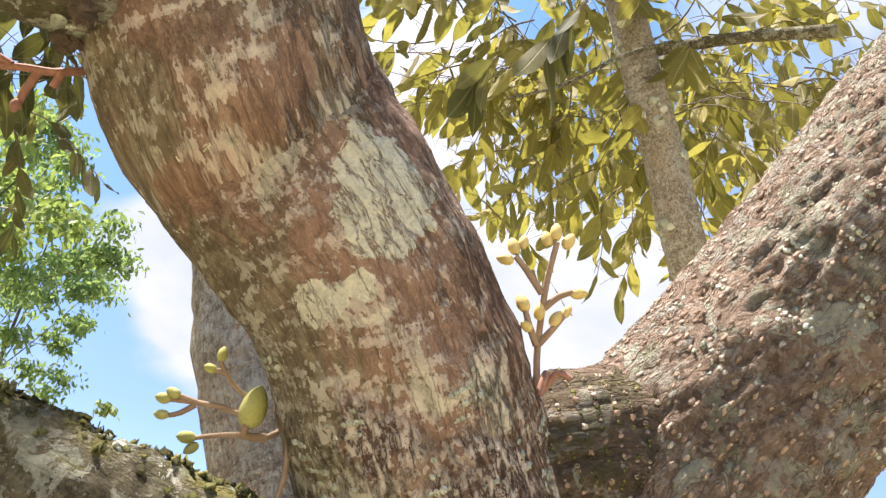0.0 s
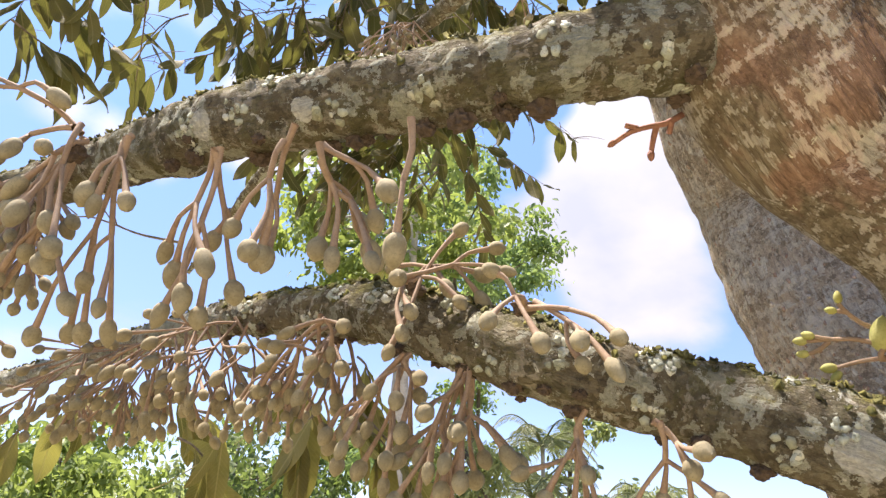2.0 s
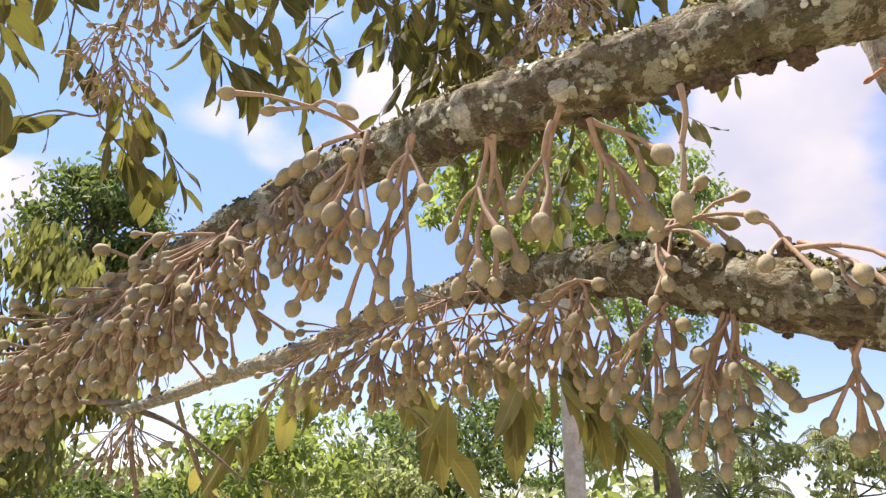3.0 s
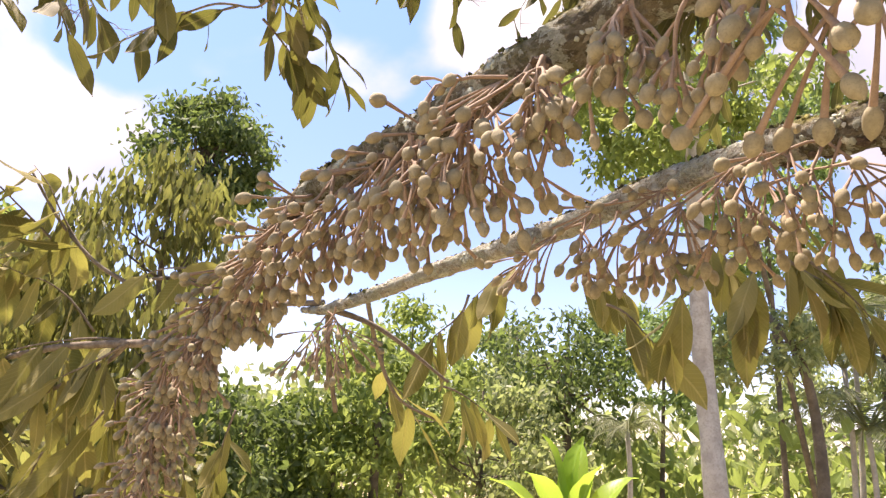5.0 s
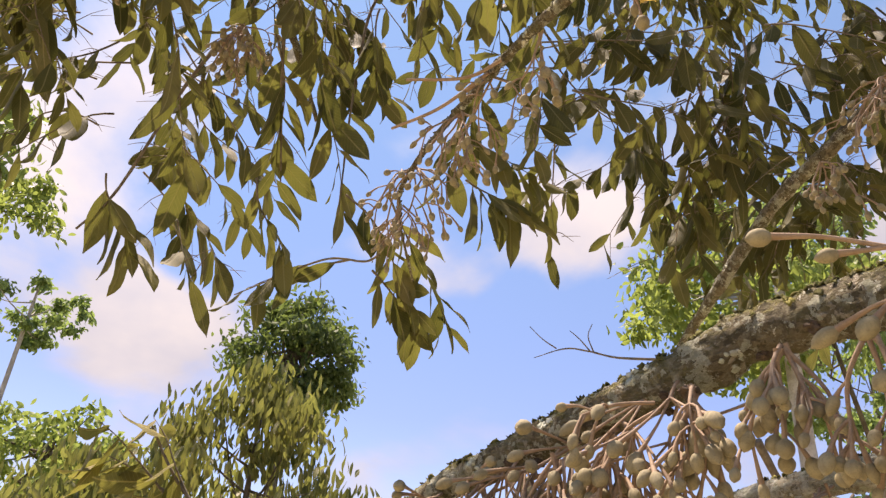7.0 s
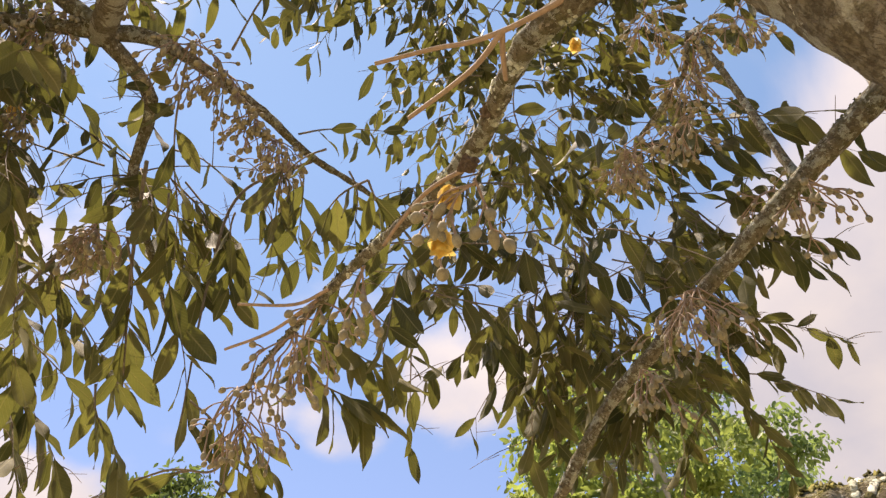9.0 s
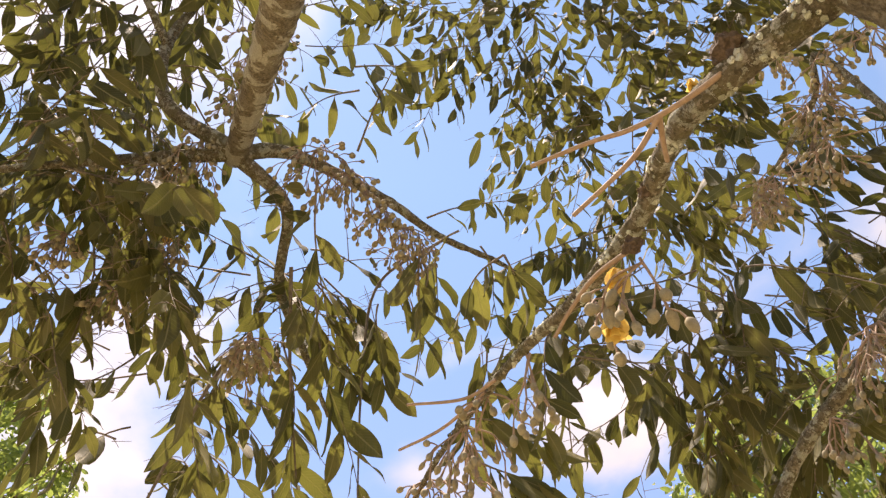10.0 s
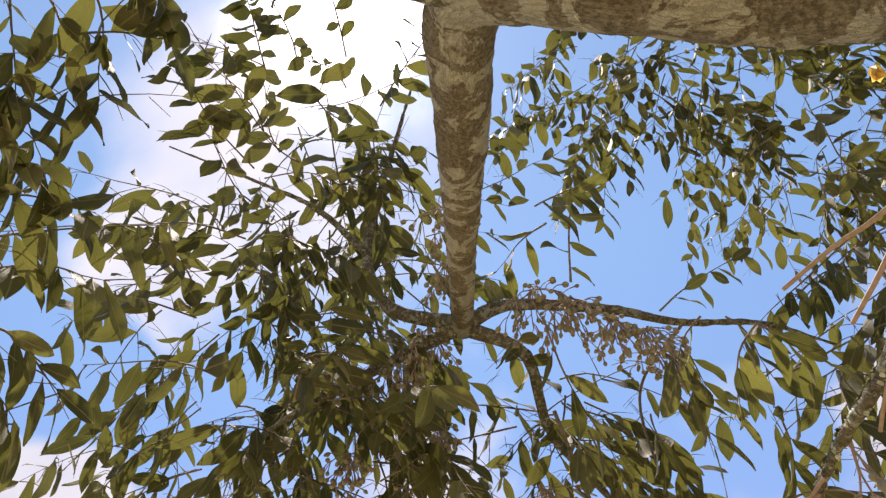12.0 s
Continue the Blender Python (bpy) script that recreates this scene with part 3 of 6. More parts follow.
def leaf_data(length, width, fold=0.35, bend=0.12, rows=6, tip=1.0, seed=0):
    """A long elliptic blade with a drawn-out tip, along -z from its stalk at the origin, folded along the midrib and curled."""
    rnd = random.Random(seed)
    v, uv, f = [], [], []
    twist = rnd.uniform(-0.5, 0.5)
    for i in range(rows + 1):
        t = i / rows
        s = min(1, max(0, (t - 0.08) / 0.92))
        w = width * 0.5 * (max(0.0, 1 - abs(2 * s - 0.94) ** 2.3) ** 0.8 if 0 < s < 1 else 0)
        if s > 0.86:
            w = max(w * (1 - 0.4 * tip * (s - 0.86) / 0.14), 0.04 * width * (1 - s) / 0.14)
        w = max(w, 0.0011)
        y0 = bend * length * math.sin(t * 2.6 + rnd.uniform(-0.1, 0.1)) * t
        wave = 0.05 * width * math.sin(t * 11 + seed)
        ca, sa = math.cos(twist * t), math.sin(twist * t)
        for x, y in ((-w, fold * w + wave), (0, 0), (w, fold * w - wave)):
            v.append((x * ca - y * sa, y0 + x * sa + y * ca, -t * length))
            uv.append((0.5 + 0.5 * x / (width * 0.5), t))
        if i:
            b = 3 * i
            f += [(b - 3, b - 2, b + 1, b), (b - 2, b - 1, b + 2, b + 1)]
    return np.array(v), f, np.array(uv)


LEAVES = [leaf_data(1.0, 0.29 + 0.035 * (i % 3), 0.1 + 0.1 * (i % 4), 0.06 + 0.06 * (i % 3), 9, 1.0, i) for i in range(6)]
SMALL = [leaf_data(1.0, 0.42, 0.3, 0.15, 4, 1.0, i + 20) for i in range(4)]
NARROW = [leaf_data(1.0, 0.3, 0.3, 0.15, 4, 1.0, i + 40) for i in range(4)]
TINY = [leaf_data(1.0, 0.42, 0.3, 0.15, 3, 1.0, i + 20) for i in range(4)]


def leaf_mesh(i, mat):
    v, f, uv = LEAVES[i]
    me = bpy.data.meshes.new("leaf")
    me.from_pydata(v.tolist(), [], f)
    me.materials.append(mat)
    layer = me.uv_layers.new(name="leaf")
    idx = np.empty(len(me.loops), np.int32)
    me.loops.foreach_get("vertex_index", idx)
    layer.data.foreach_set("uv", uv.astype(np.float32)[idx].ravel())
    me.polygons.foreach_set("use_smooth", np.ones(len(me.polygons), bool))
    return me


LIT_LEAF_MESHES = [leaf_mesh(i, M_LEAF_LIT) for i in range(6)]
SHADED_LEAF_MESHES = [leaf_mesh(i, M_LEAF_SHADED) for i in range(6)]


def hang(at, way, length, turn, droop):
    """The pose of a leaf at a place: its blade between the twig's way and straight down."""
    d = (Vector(way) * (1 - droop) + Vector((0, 0, -1)) * droop).normalized()
    q = Vector((0, 0, -1)).rotation_difference(d)
    return Matrix.Translation(at) @ q.to_matrix().to_4x4() @ Matrix.Rotation(turn, 4, "Z") @ Matrix.Diagonal((length, length, length, 1))


def spray_points(a, b, sag, rnd, n=5):
    a, b = Vector(a), Vector(b)
    out = []
    kink = Vector((rnd.uniform(-1, 1), rnd.uniform(-1, 1), rnd.uniform(-1, 1))) * (b - a).length * 0.07
    for i in range(n):
        t = i / (n - 1)
        p = a.lerp(b, t) + Vector((0, 0, sag * 4 * t * (1 - t) * (b - a).length)) + kink * math.sin(t * 5)
        out.append(p)
    return out


def leaves_along(pts, count, size, droop, rnd, start=0.2):
    """Poses of leaves set alternately along a twig, and two at its tip."""
    seg = spline([(*p, 0.001) for p in pts], 0.01)[:, :3]
    poses = []
    for i in range(count):
        t = start + (1 - start) * (i + rnd.uniform(-0.2, 0.2)) / max(1, count - 1)
        t = min(max(t, 0), 1)
        j = min(len(seg) - 2, int(t * (len(seg) - 1)))
        p, along = Vector(seg[j]), Vector(seg[j + 1] - seg[j]).normalized()
        side = along.cross(Vector((0, 0, 1)))
        side = side.normalized() if side.length > 0.01 else Vector((1, 0, 0))
        way = along * rnd.uniform(0.3, 0.9) + side * (1 if i % 2 else -1) * rnd.uniform(0.5, 1.0) + Vector((0, 0, rnd.uniform(-0.3, 0.2)))
        poses.append((p, hang(p, way.normalized(), size * rnd.uniform(0.7, 1.12), rnd.uniform(-1.4, 1.4), min(0.95, max(0.05, droop + rnd.uniform(-0.4, 0.25))))))
    return poses


def spray(parent, a, b, count=10, size=0.14, sag=0.05, droop=0.58, r=0.003, seed=0, crown=None, blades=LIT_LEAF_MESHES):
    """A twig with its leaves: each leaf an object of its own, or, with a crown, gathered into that heap."""
    rnd = random.Random(seed * 131 + 7)
    pts = spray_points(a, b, sag, rnd)
    rows = [(*p, r * (1 - 0.75 * i / (len(pts) - 1))) for i, p in enumerate(pts)]
    poses = leaves_along(pts, count, size, droop, rnd)
    if crown is None:
        twig = limb("twig", rows, M_TWIG, parent, step=0.02, sides=6, lumps=r * 0.35, lump_scale=90, seed=seed)
        for _, m in poses:
            ob = new("leaf", blades[rnd.randrange(6)])
            ob.parent = twig
            ob.matrix_basis = m
        return twig
    heap, wood = crown
    v, f, _ = tube_data(rows, 0.06, 4, cap=False)
    wood.put(v, f)
    for p, _ in poses[::2]:
        tip = p + Vector((rnd.uniform(-1, 1), rnd.uniform(-1, 1), rnd.uniform(-0.9, 0.5))) * rnd.uniform(0.06, 0.2)
        v, f, _ = tube_data([(*p, r * 0.5), (*(p.lerp(tip, 0.5) + Vector((0, 0, 0.012))), r * 0.35), (*tip, r * 0.2)], 0.05, 4, cap=False)
        wood.put(v, f)
        fork = p.lerp(tip, 0.6) + Vector((rnd.uniform(-1, 1), rnd.uniform(-1, 1), rnd.uniform(-0.8, 0.4))) * 0.06
        v, f, _ = tube_data([(*p.lerp(tip, 0.5), r * 0.32), (*fork, r * 0.18)], 0.05, 4, cap=False)
        wood.put(v, f)
    for _, m in poses:
        v, f, uv = LEAVES[rnd.randrange(6)]
        mm = np.array(m)
        heap.put(v @ mm[:3, :3].T + mm[:3, 3], f, uv)


PROFILE = ((0, 0.3), (0.07, 0.52), (0.18, 0.8), (0.34, 0.98), (0.5, 1.0), (0.66, 0.92), (0.8, 0.72), (0.9, 0.45), (0.96, 0.2), (1.0, 0.05))


def ball_data(length, width, sides=10, blunt=0.0):
    """An egg-shaped bud along -z, its stalk end at the origin, with a small point."""
    v, f = [], []
    rings = len(PROFILE) - 1
    for t, w in PROFILE:
        r = width * 0.5 * w
        for j in range(sides):
            a = 2 * math.pi * j / sides
            k = 1 + 0.03 * math.cos(5 * a) * w
            v.append((r * k * math.cos(a), r * k * math.sin(a), -(t ** (1 + blunt)) * length))
    for i in range(rings):
        for j in range(sides):
            k = (j + 1) % sides
            f.append((i * sides + j, i * sides + k, (i + 1) * sides + k, (i + 1) * sides + j))
    f.append(tuple(range(sides)))
    f.append(tuple(rings * sides + j for j in range(sides))[::-1])
    return np.array(v), f


BUDS = [ball_data(1.0, 0.86), ball_data(1.08, 0.78, blunt=0.12), ball_data(0.98, 0.92, blunt=-0.05)]
BUD_MESHES = []
for bv, bf in BUDS:
    bm = bpy.data.meshes.new("bud")
    bm.from_pydata(bv.tolist(), [], bf)
    bm.materials.append(M_BUD)
    bm.polygons.foreach_set("use_smooth", np.ones(len(bm.polygons), bool))
    BUD_MESHES.append(bm)


DOWN = Vector((0, 0, -1))


def jitter(rnd, k):
    return Vector((rnd.uniform(-1, 1), rnd.uniform(-1, 1), rnd.uniform(-1, 1))) * k


def bud_pose(end, way, size, rnd):
    q = DOWN.rotation_difference(way).to_matrix().to_4x4()
    return Matrix.Translation(end - way * size * 0.06) @ q @ Matrix.Rotation(rnd.random() * 6, 4, "Z") @ Matrix.Diagonal((size, size, size * rnd.uniform(1.05, 1.38), 1))


def set_buds(stems, buds, parent, single, rnd, mats):
    ob = stems.link("inflorescence", [mats[0]], parent)
    if single:
        for m in buds:
            b = new("bud", BUD_MESHES[rnd.randrange(3)])
            b.parent, b.matrix_basis = ob, m
    else:
        heap = Heap()
        for m in buds:
            v, f = BUDS[rnd.randrange(3)]
            mm = np.array(m)
            heap.put(v @ mm[:3, :3].T + mm[:3, 3], f)
        tagged(heap.link("bud_mass", [mats[1]], ob), kind="stuff")
    return ob


def cluster(parent, at, count=16, reach=0.09, bud=0.019, lean=(0, 0, 0), spread=0.7, seed=0, single=True, mats=(M_STALK, M_BUD), thick=0.0017):
    """A hanging flower cluster: bowed stalks from one node on the bark, each with stems left and right along it that end in buds."""
    rnd = random.Random(seed * 977 + 5)
    stems, buds = Heap(), []
    at, lean = Vector(at), Vector(lean)
    stalks = max(2, round(count / 4.5))
    for s in range(stalks):
        a = 2 * math.pi * (s + rnd.random()) / stalks
        k = spread * rnd.uniform(0.2, 1.3)
        out = (Vector((math.cos(a) * k, math.sin(a) * k, -0.7 + rnd.uniform(-0.2, 0.45))) + lean).normalized()
        l1 = reach * rnd.uniform(0.35, 1.0)
        foot = at + jitter(rnd, 0.006)
        m1 = foot + out * 0.5 * l1 + jitter(rnd, 0.1 * l1)
        p1 = foot + (out * 0.85 + DOWN * 0.2) * l1
        rows = [(*foot, thick * 1.35), (*m1, thick * 1.1), (*p1, thick)]
        v, f, _ = tube_data(rows, 0.009, 6, cap=False)
        stems.put(v, f)
        line = [Vector(r[:3]) for r in spline(rows, 0.004)]
        n = max(1, round(count / stalks + rnd.uniform(-1, 1)))
        turn = rnd.random() * 6
        for i in range(n):
            t = 1.0 if i == 0 else rnd.uniform(0.4, 1.0)
            start = line[min(len(line) - 1, int(t * (len(line) - 1)))]
            side = out.cross(DOWN + jitter(rnd, 0.2))
            side = side.normalized() if side.length > 0.05 else Vector((1, 0, 0))
            side = Matrix.Rotation(turn + i * 2.4, 3, out) @ side
            d = (out * rnd.uniform(0.3, 0.9) + side * rnd.uniform(0.3, 1.0) + DOWN * rnd.uniform(0.0, 0.7)).normalized()
            l2 = reach * rnd.uniform(0.16, 0.42)
            mid = start + d * l2 * 0.5 + jitter(rnd, 0.07 * l2)
            end = start + (d * 0.92 + DOWN * 0.22) * l2
            v, f, _ = tube_data([(*start, thick * 0.85), (*mid, thick * 0.8), (*end, thick * 1.5)], 0.009, 6, cap=False)
            stems.put(v, f)
            buds.append(bud_pose(end, ((end - mid).normalized() + DOWN * 0.25).normalized(), bud * rnd.uniform(0.75, 1.15), rnd))
    return set_buds(stems, buds, parent, single, rnd, mats)


def fan(parent, at, count, reach, bud, aim=(0.1, -0.35, -1), wide=1.25, seed=0, thick=0.0016):
    """A full head of buds: stout stalks from one node, each forked low into straight stems whose buds end on one rounded shell."""
    rnd = random.Random(seed * 389 + 3)
    stems, buds = Heap(), []
    at, aim = Vector(at), Vector(aim).normalized()
    side = aim.cross(Vector((1, 0.2, 0))).normalized()
    other = aim.cross(side)
    stalks = max(2, round(count / 5))
    for s in range(stalks):
        a, q = 2.4 * s + rnd.uniform(-0.5, 0.5), wide * ((s + 0.5) / stalks) ** 0.5
        main = aim * math.cos(q) + (side * math.cos(a) + other * math.sin(a)) * math.sin(q)
        foot = at + jitter(rnd, 0.012)
        fork = foot + main * reach * rnd.uniform(0.3, 0.5) + jitter(rnd, 0.004)
        v, f, _ = tube_data([(*foot, thick * 1.5), (*(foot.lerp(fork, 0.5) + jitter(rnd, 0.003)), thick * 1.2), (*fork, thick * 1.2)], 0.012, 6, cap=False)
        stems.put(v, f)
        for i in range(max(1, round(count / stalks + rnd.uniform(-1, 1)))):
            way = (main + jitter(rnd, 0.55) + DOWN * 0.15).normalized()
            end = foot + way * reach * rnd.uniform(0.68, 1.05) + DOWN * reach * 0.12
            mid = fork.lerp(end, 0.5) + jitter(rnd, 0.003)
            v, f, _ = tube_data([(*fork, thick), (*mid, thick * 0.85), (*end, thick * 1.7)], 0.012, 6, cap=False)
            stems.put(v, f)
            buds.append(bud_pose(end, ((end - fork).normalized() + DOWN * 0.3).normalized(), bud * rnd.uniform(0.78, 1.12), rnd))
    return set_buds(stems, buds, parent, False, rnd, (M_STALK, M_BUD))


def bouquet(parent, node, ends, bud=0.019, seed=0, thick=0.0019, forks=3):
    """A cluster whose larger buds are placed singly: neighbours share a stalk from the node and part near its end."""
    rnd = random.Random(seed * 613 + 11)
    stems, buds = Heap(), []
    node = Vector(node)
    for i in range(0, len(ends), forks):
        group = [Vector(e) + jitter(rnd, 0.006) for e in ends[i : i + forks]]
        centre = sum(group, Vector()) / len(group)
        foot = node + jitter(rnd, 0.006)
        part = foot.lerp(centre, rnd.uniform(0.5, 0.68)) + Vector((0, 0, 0.008))
        v, f, _ = tube_data([(*foot, thick * 1.5), (*(foot.lerp(part, 0.5) + jitter(rnd, 0.005)), thick * 1.15), (*part, thick * 1.2)], 0.008, 7, cap=False)
        stems.put(v, f)
        for e in group:
            mid = part.lerp(e, 0.5) + jitter(rnd, 0.004) + Vector((0, 0, 0.002))
            v, f, _ = tube_data([(*part, thick), (*mid, thick * 0.95), (*e, thick * 1.55)], 0.008, 7, cap=False)
            stems.put(v, f)
            way = ((e - mid).normalized() + DOWN * 0.12).normalized()
            buds.append(bud_pose(e, way, bud * rnd.uniform(0.85, 1.12), rnd))
    return set_buds(stems, buds, parent, True, rnd, (M_STALK, M_BUD))


def knob(parent, at, r, seed):
    """A dark warty scar where flowers sprang in other years."""
    m = bmesh.new()
    bmesh.ops.create_icosphere(m, subdivisions=3, radius=r)
    for v in m.verts:
        v.co *= 0.75 + 0.9 * abs(noise.noise(v.co * (1.6 / r) + Vector((seed, 0, 0)))) + 0.25 * noise.noise(v.co * (5 / r))
        v.co.z *= 0.8
        v.co += Vector(at)
    me = bpy.data.meshes.new("flower_scar")
    m.to_mesh(me)
    m.free()
    me.materials.append(M_OLDWOOD)
    ob = new("flower_scar", me)
    ob.parent, ob.matrix_parent_inverse = parent, Matrix.Translation(-parent.location)


def warts(parent, host, count, low, high, seed):
    """Scars in a row along the underside of a branch."""
    rnd = random.Random(seed)
    under = [q for q in host.data.polygons if q.normal.z < -0.72]
    for i in range(count):
        q = rnd.choice(under)
        r = rnd.uniform(low, high)
        knob(parent, q.center + q.normal * r * 0.25, r, seed * 50 + i)


def posy(parent, stems, buds, size, mats, name="inflorescence", label="", thick=0.002):
    """A flower stalk laid out stem by stem, with a bud at each given place: the place, the way it points, its size."""
    heap = Heap()
    for rows in stems:
        v, f, _ = tube_data([(*p, thick * (1.2 - 0.4 * i / len(rows))) for i, p in enumerate(rows)], 0.006, 7, cap=False)
        heap.put(v, f)
    ob = heap.link(name, [mats[0]], parent, label)
    me = BUD_MESHES[1].copy()
    me.materials[0] = mats[1]
    for at, way, scale in buds:
        b = new("bud", me)
        q = Vector((0, 0, -1)).rotation_difference(Vector(way)).to_matrix().to_4x4()
        b.parent, b.matrix_basis = ob, Matrix.Translation(at) @ q @ Matrix.Diagonal((size * scale, size * scale, size * scale * 1.15, 1))
    return ob


def open_flower(parent, at, size, label, seed):
    """A nodding flower: five cupped petals round a tuft of stamens."""
    rnd = random.Random(seed)
    heap = Heap()
    for i in range(6):
        v, f, uv = leaf_data(size, size * 0.75, -0.5, -0.25, 5, 0.2, seed + i)
        m = np.array(Matrix.Translation(at) @ Matrix.Rotation(i * 1.047 + rnd.uniform(-0.2, 0.2), 4, "Z") @ Matrix.Rotation(radians(rnd.uniform(18, 38)), 4, "X"))
        heap.put(v @ m[:3, :3].T + m[:3, 3], f, uv)
    for i in range(14):
        a = rnd.uniform(0, 6.28)
        e = Vector(at) + Vector((math.cos(a) * size * 0.3, math.sin(a) * size * 0.3, -size * rnd.uniform(0.7, 1.1)))
        v, f, _ = tube_data([(*at, 0.0006), (*e, 0.0006)], 0.02, 4, cap=False)
        heap.put(v, f)
    return heap.link("yellow_flower", [M_YELLOW], parent, label)


# ---- ground ----
def build_ground():
    n, size = 60, 400.0
    v, f = [], []
    for i in range(n + 1):
        for j in range(n + 1):
            x, y = ((i / n * 2 - 1) ** 3) * size, ((j / n * 2 - 1) ** 3) * size
            v.append((x, y, 0.25 * noise.fractal(Vector((x * 0.08, y * 0.08, 3)), 1, 2, 4)))
    for i in range(n):
        for j in range(n):
            a = i * (n + 1) + j
            f.append((a, a + n + 1, a + n + 2, a + 1))
    ob = link_mesh("ground", v, f, [M_GROUND])
    tagged(ob, "sunlit dry grass and soil of the orchard floor", "ground", kind="structure")


build_ground()

# ---- the fruit tree ----
tree = tagged(new("durian_tree"), "forked fruit tree with lichened bark, hanging flower buds and bronze-green leaves", "tree")
tree.location = (0.12, 0.62, 0)
# main stem and the three limbs of the fork
limb("trunk", [(0.16, 0.66, -0.1, 0.22), (0.1, 0.64, 0.5, 0.17), (0.05, 0.62, 1.1, 0.15), (0.03, 0.6, 1.5, 0.13), (0.02, 0.62, 1.68, 0.1)], M_RIGHT, tree, step=0.02, sides=60, lumps=0.012, lump_scale=14, ridge=0.004)
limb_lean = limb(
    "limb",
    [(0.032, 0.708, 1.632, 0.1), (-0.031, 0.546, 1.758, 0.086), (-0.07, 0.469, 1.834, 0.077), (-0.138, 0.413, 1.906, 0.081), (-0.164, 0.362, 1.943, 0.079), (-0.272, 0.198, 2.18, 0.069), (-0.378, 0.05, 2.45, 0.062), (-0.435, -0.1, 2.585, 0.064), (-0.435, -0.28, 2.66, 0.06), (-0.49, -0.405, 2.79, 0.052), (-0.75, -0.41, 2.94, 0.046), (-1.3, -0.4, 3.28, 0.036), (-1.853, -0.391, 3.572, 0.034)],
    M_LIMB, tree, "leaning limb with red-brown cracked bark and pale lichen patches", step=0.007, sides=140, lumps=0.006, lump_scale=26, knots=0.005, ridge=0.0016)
limb_right = limb(
    "limb",
    [(0.093, 0.721, 1.659, 0.12), (0.151, 0.631, 1.765, 0.101), (0.223, 0.584, 1.858, 0.093), (0.3, 0.544, 1.959, 0.092), (0.39, 0.509, 2.075, 0.095), (0.57, 0.468, 2.336, 0.085), (0.897, 0.374, 2.894, 0.07), (0.95, 0.75, 3.1, 0.052), (1.15, 0.9, 3.9, 0.034), (1.2, 1.0, 4.7, 0.012)],
    M_RIGHT, tree, "thick limb with flaking red-grey bark and green lichen", step=0.0062, sides=160, lumps=0.006, lump_scale=22, knots=0.003, ridge=0.007, seed=3)
limb_rear = limb(
    "limb",
    [(-0.083, 0.88, 1.596, 0.13), (-0.168, 0.904, 1.787, 0.11), (-0.232, 0.904, 1.941, 0.11), (-0.277, 0.905, 2.096, 0.112), (-0.308, 0.821, 2.231, 0.11), (-0.362, 0.768, 2.576, 0.1), (-0.5, 1.25, 3.2, 0.09), (-0.55, 1.4, 4.0, 0.06), (-0.6, 1.6, 4.8, 0.035), (-0.62, 1.7, 5.6, 0.01)],
    M_TRUNK, tree, "grey upright limb with pale bark behind the fork", step=0.012, sides=64, lumps=0.007, lump_scale=26, seed=5)

crotch = limb("limb", [(0.022, 0.594, 1.751, 0.07), (0.068, 0.577, 1.776, 0.055), (0.119, 0.595, 1.782, 0.065), (0.172, 0.627, 1.774, 0.06)], M_CROTCH, tree, "dark crotch of the fork", step=0.006, sides=120, lumps=0.008, lump_scale=40, ridge=0.004, seed=8)

# bearing branches
branch_high = limb(
    "branch",
    [(-0.186, 0.395, 1.984, 0.045), (-0.213, 0.307, 1.928, 0.037), (-0.273, 0.261, 1.904, 0.03), (-0.336, 0.251, 1.904, 0.029), (-0.407, 0.239, 1.907, 0.029), (-0.482, 0.219, 1.903, 0.029), (-0.574, 0.203, 1.904, 0.028), (-0.857, 0.213, 1.928, 0.026), (-0.916, 0.193, 1.908, 0.026), (-0.974, 0.166, 1.883, 0.0255), (-1.061, 0.155, 1.866, 0.0245), (-1.15, 0.141, 1.849, 0.023), (-1.216, 0.119, 1.83, 0.021), (-1.327, 0.084, 1.792, 0.017), (-1.47, 0.078, 1.727, 0.013), (-1.639, 0.08, 1.63, 0.01), (-1.766, 0.077, 1.521, 0.007), (-1.856, 0.073, 1.371, 0.004)],
    M_BRANCH, tree, "mossy branch crusted with grey lichen", step=0.005, sides=56, lumps=0.006, lump_scale=55, knots=0.009, ridge=0.0015, seed=1)
branch_low = limb(
    "branch",
    [(-0.034, 0.618, 1.648, 0.045), (-0.108, 0.545, 1.668, 0.039), (-0.158, 0.493, 1.679, 0.036), (-0.214, 0.476, 1.696, 0.034), (-0.277, 0.467, 1.714, 0.033), (-0.354, 0.409, 1.732, 0.031), (-0.432, 0.407, 1.761, 0.031), (-0.525, 0.402, 1.793, 0.029), (-0.633, 0.419, 1.815, 0.026), (-0.812, 0.438, 1.836, 0.021), (-0.86, 0.445, 1.836, 0.018)],
    M_BRANCH, tree, "mossy lower branch with round white lichen spots", step=0.005, sides=56, lumps=0.006, lump_scale=55, knots=0.008, ridge=0.0015, seed=2)
branch_tip = limb(
    "branch",
    [(-0.801, 0.436, 1.835, 0.0205), (-1, 0.457, 1.836, 0.0185), (-1.214, 0.455, 1.81, 0.0175), (-1.45, 0.428, 1.783, 0.015), (-1.748, 0.37, 1.733, 0.011), (-1.867, 0.354, 1.735, 0.006)],
    M_PALE, tree, "pale lichen-covered outer end of the lower branch", step=0.006, sides=40, lumps=0.004, lump_scale=60, knots=0.005, seed=12)
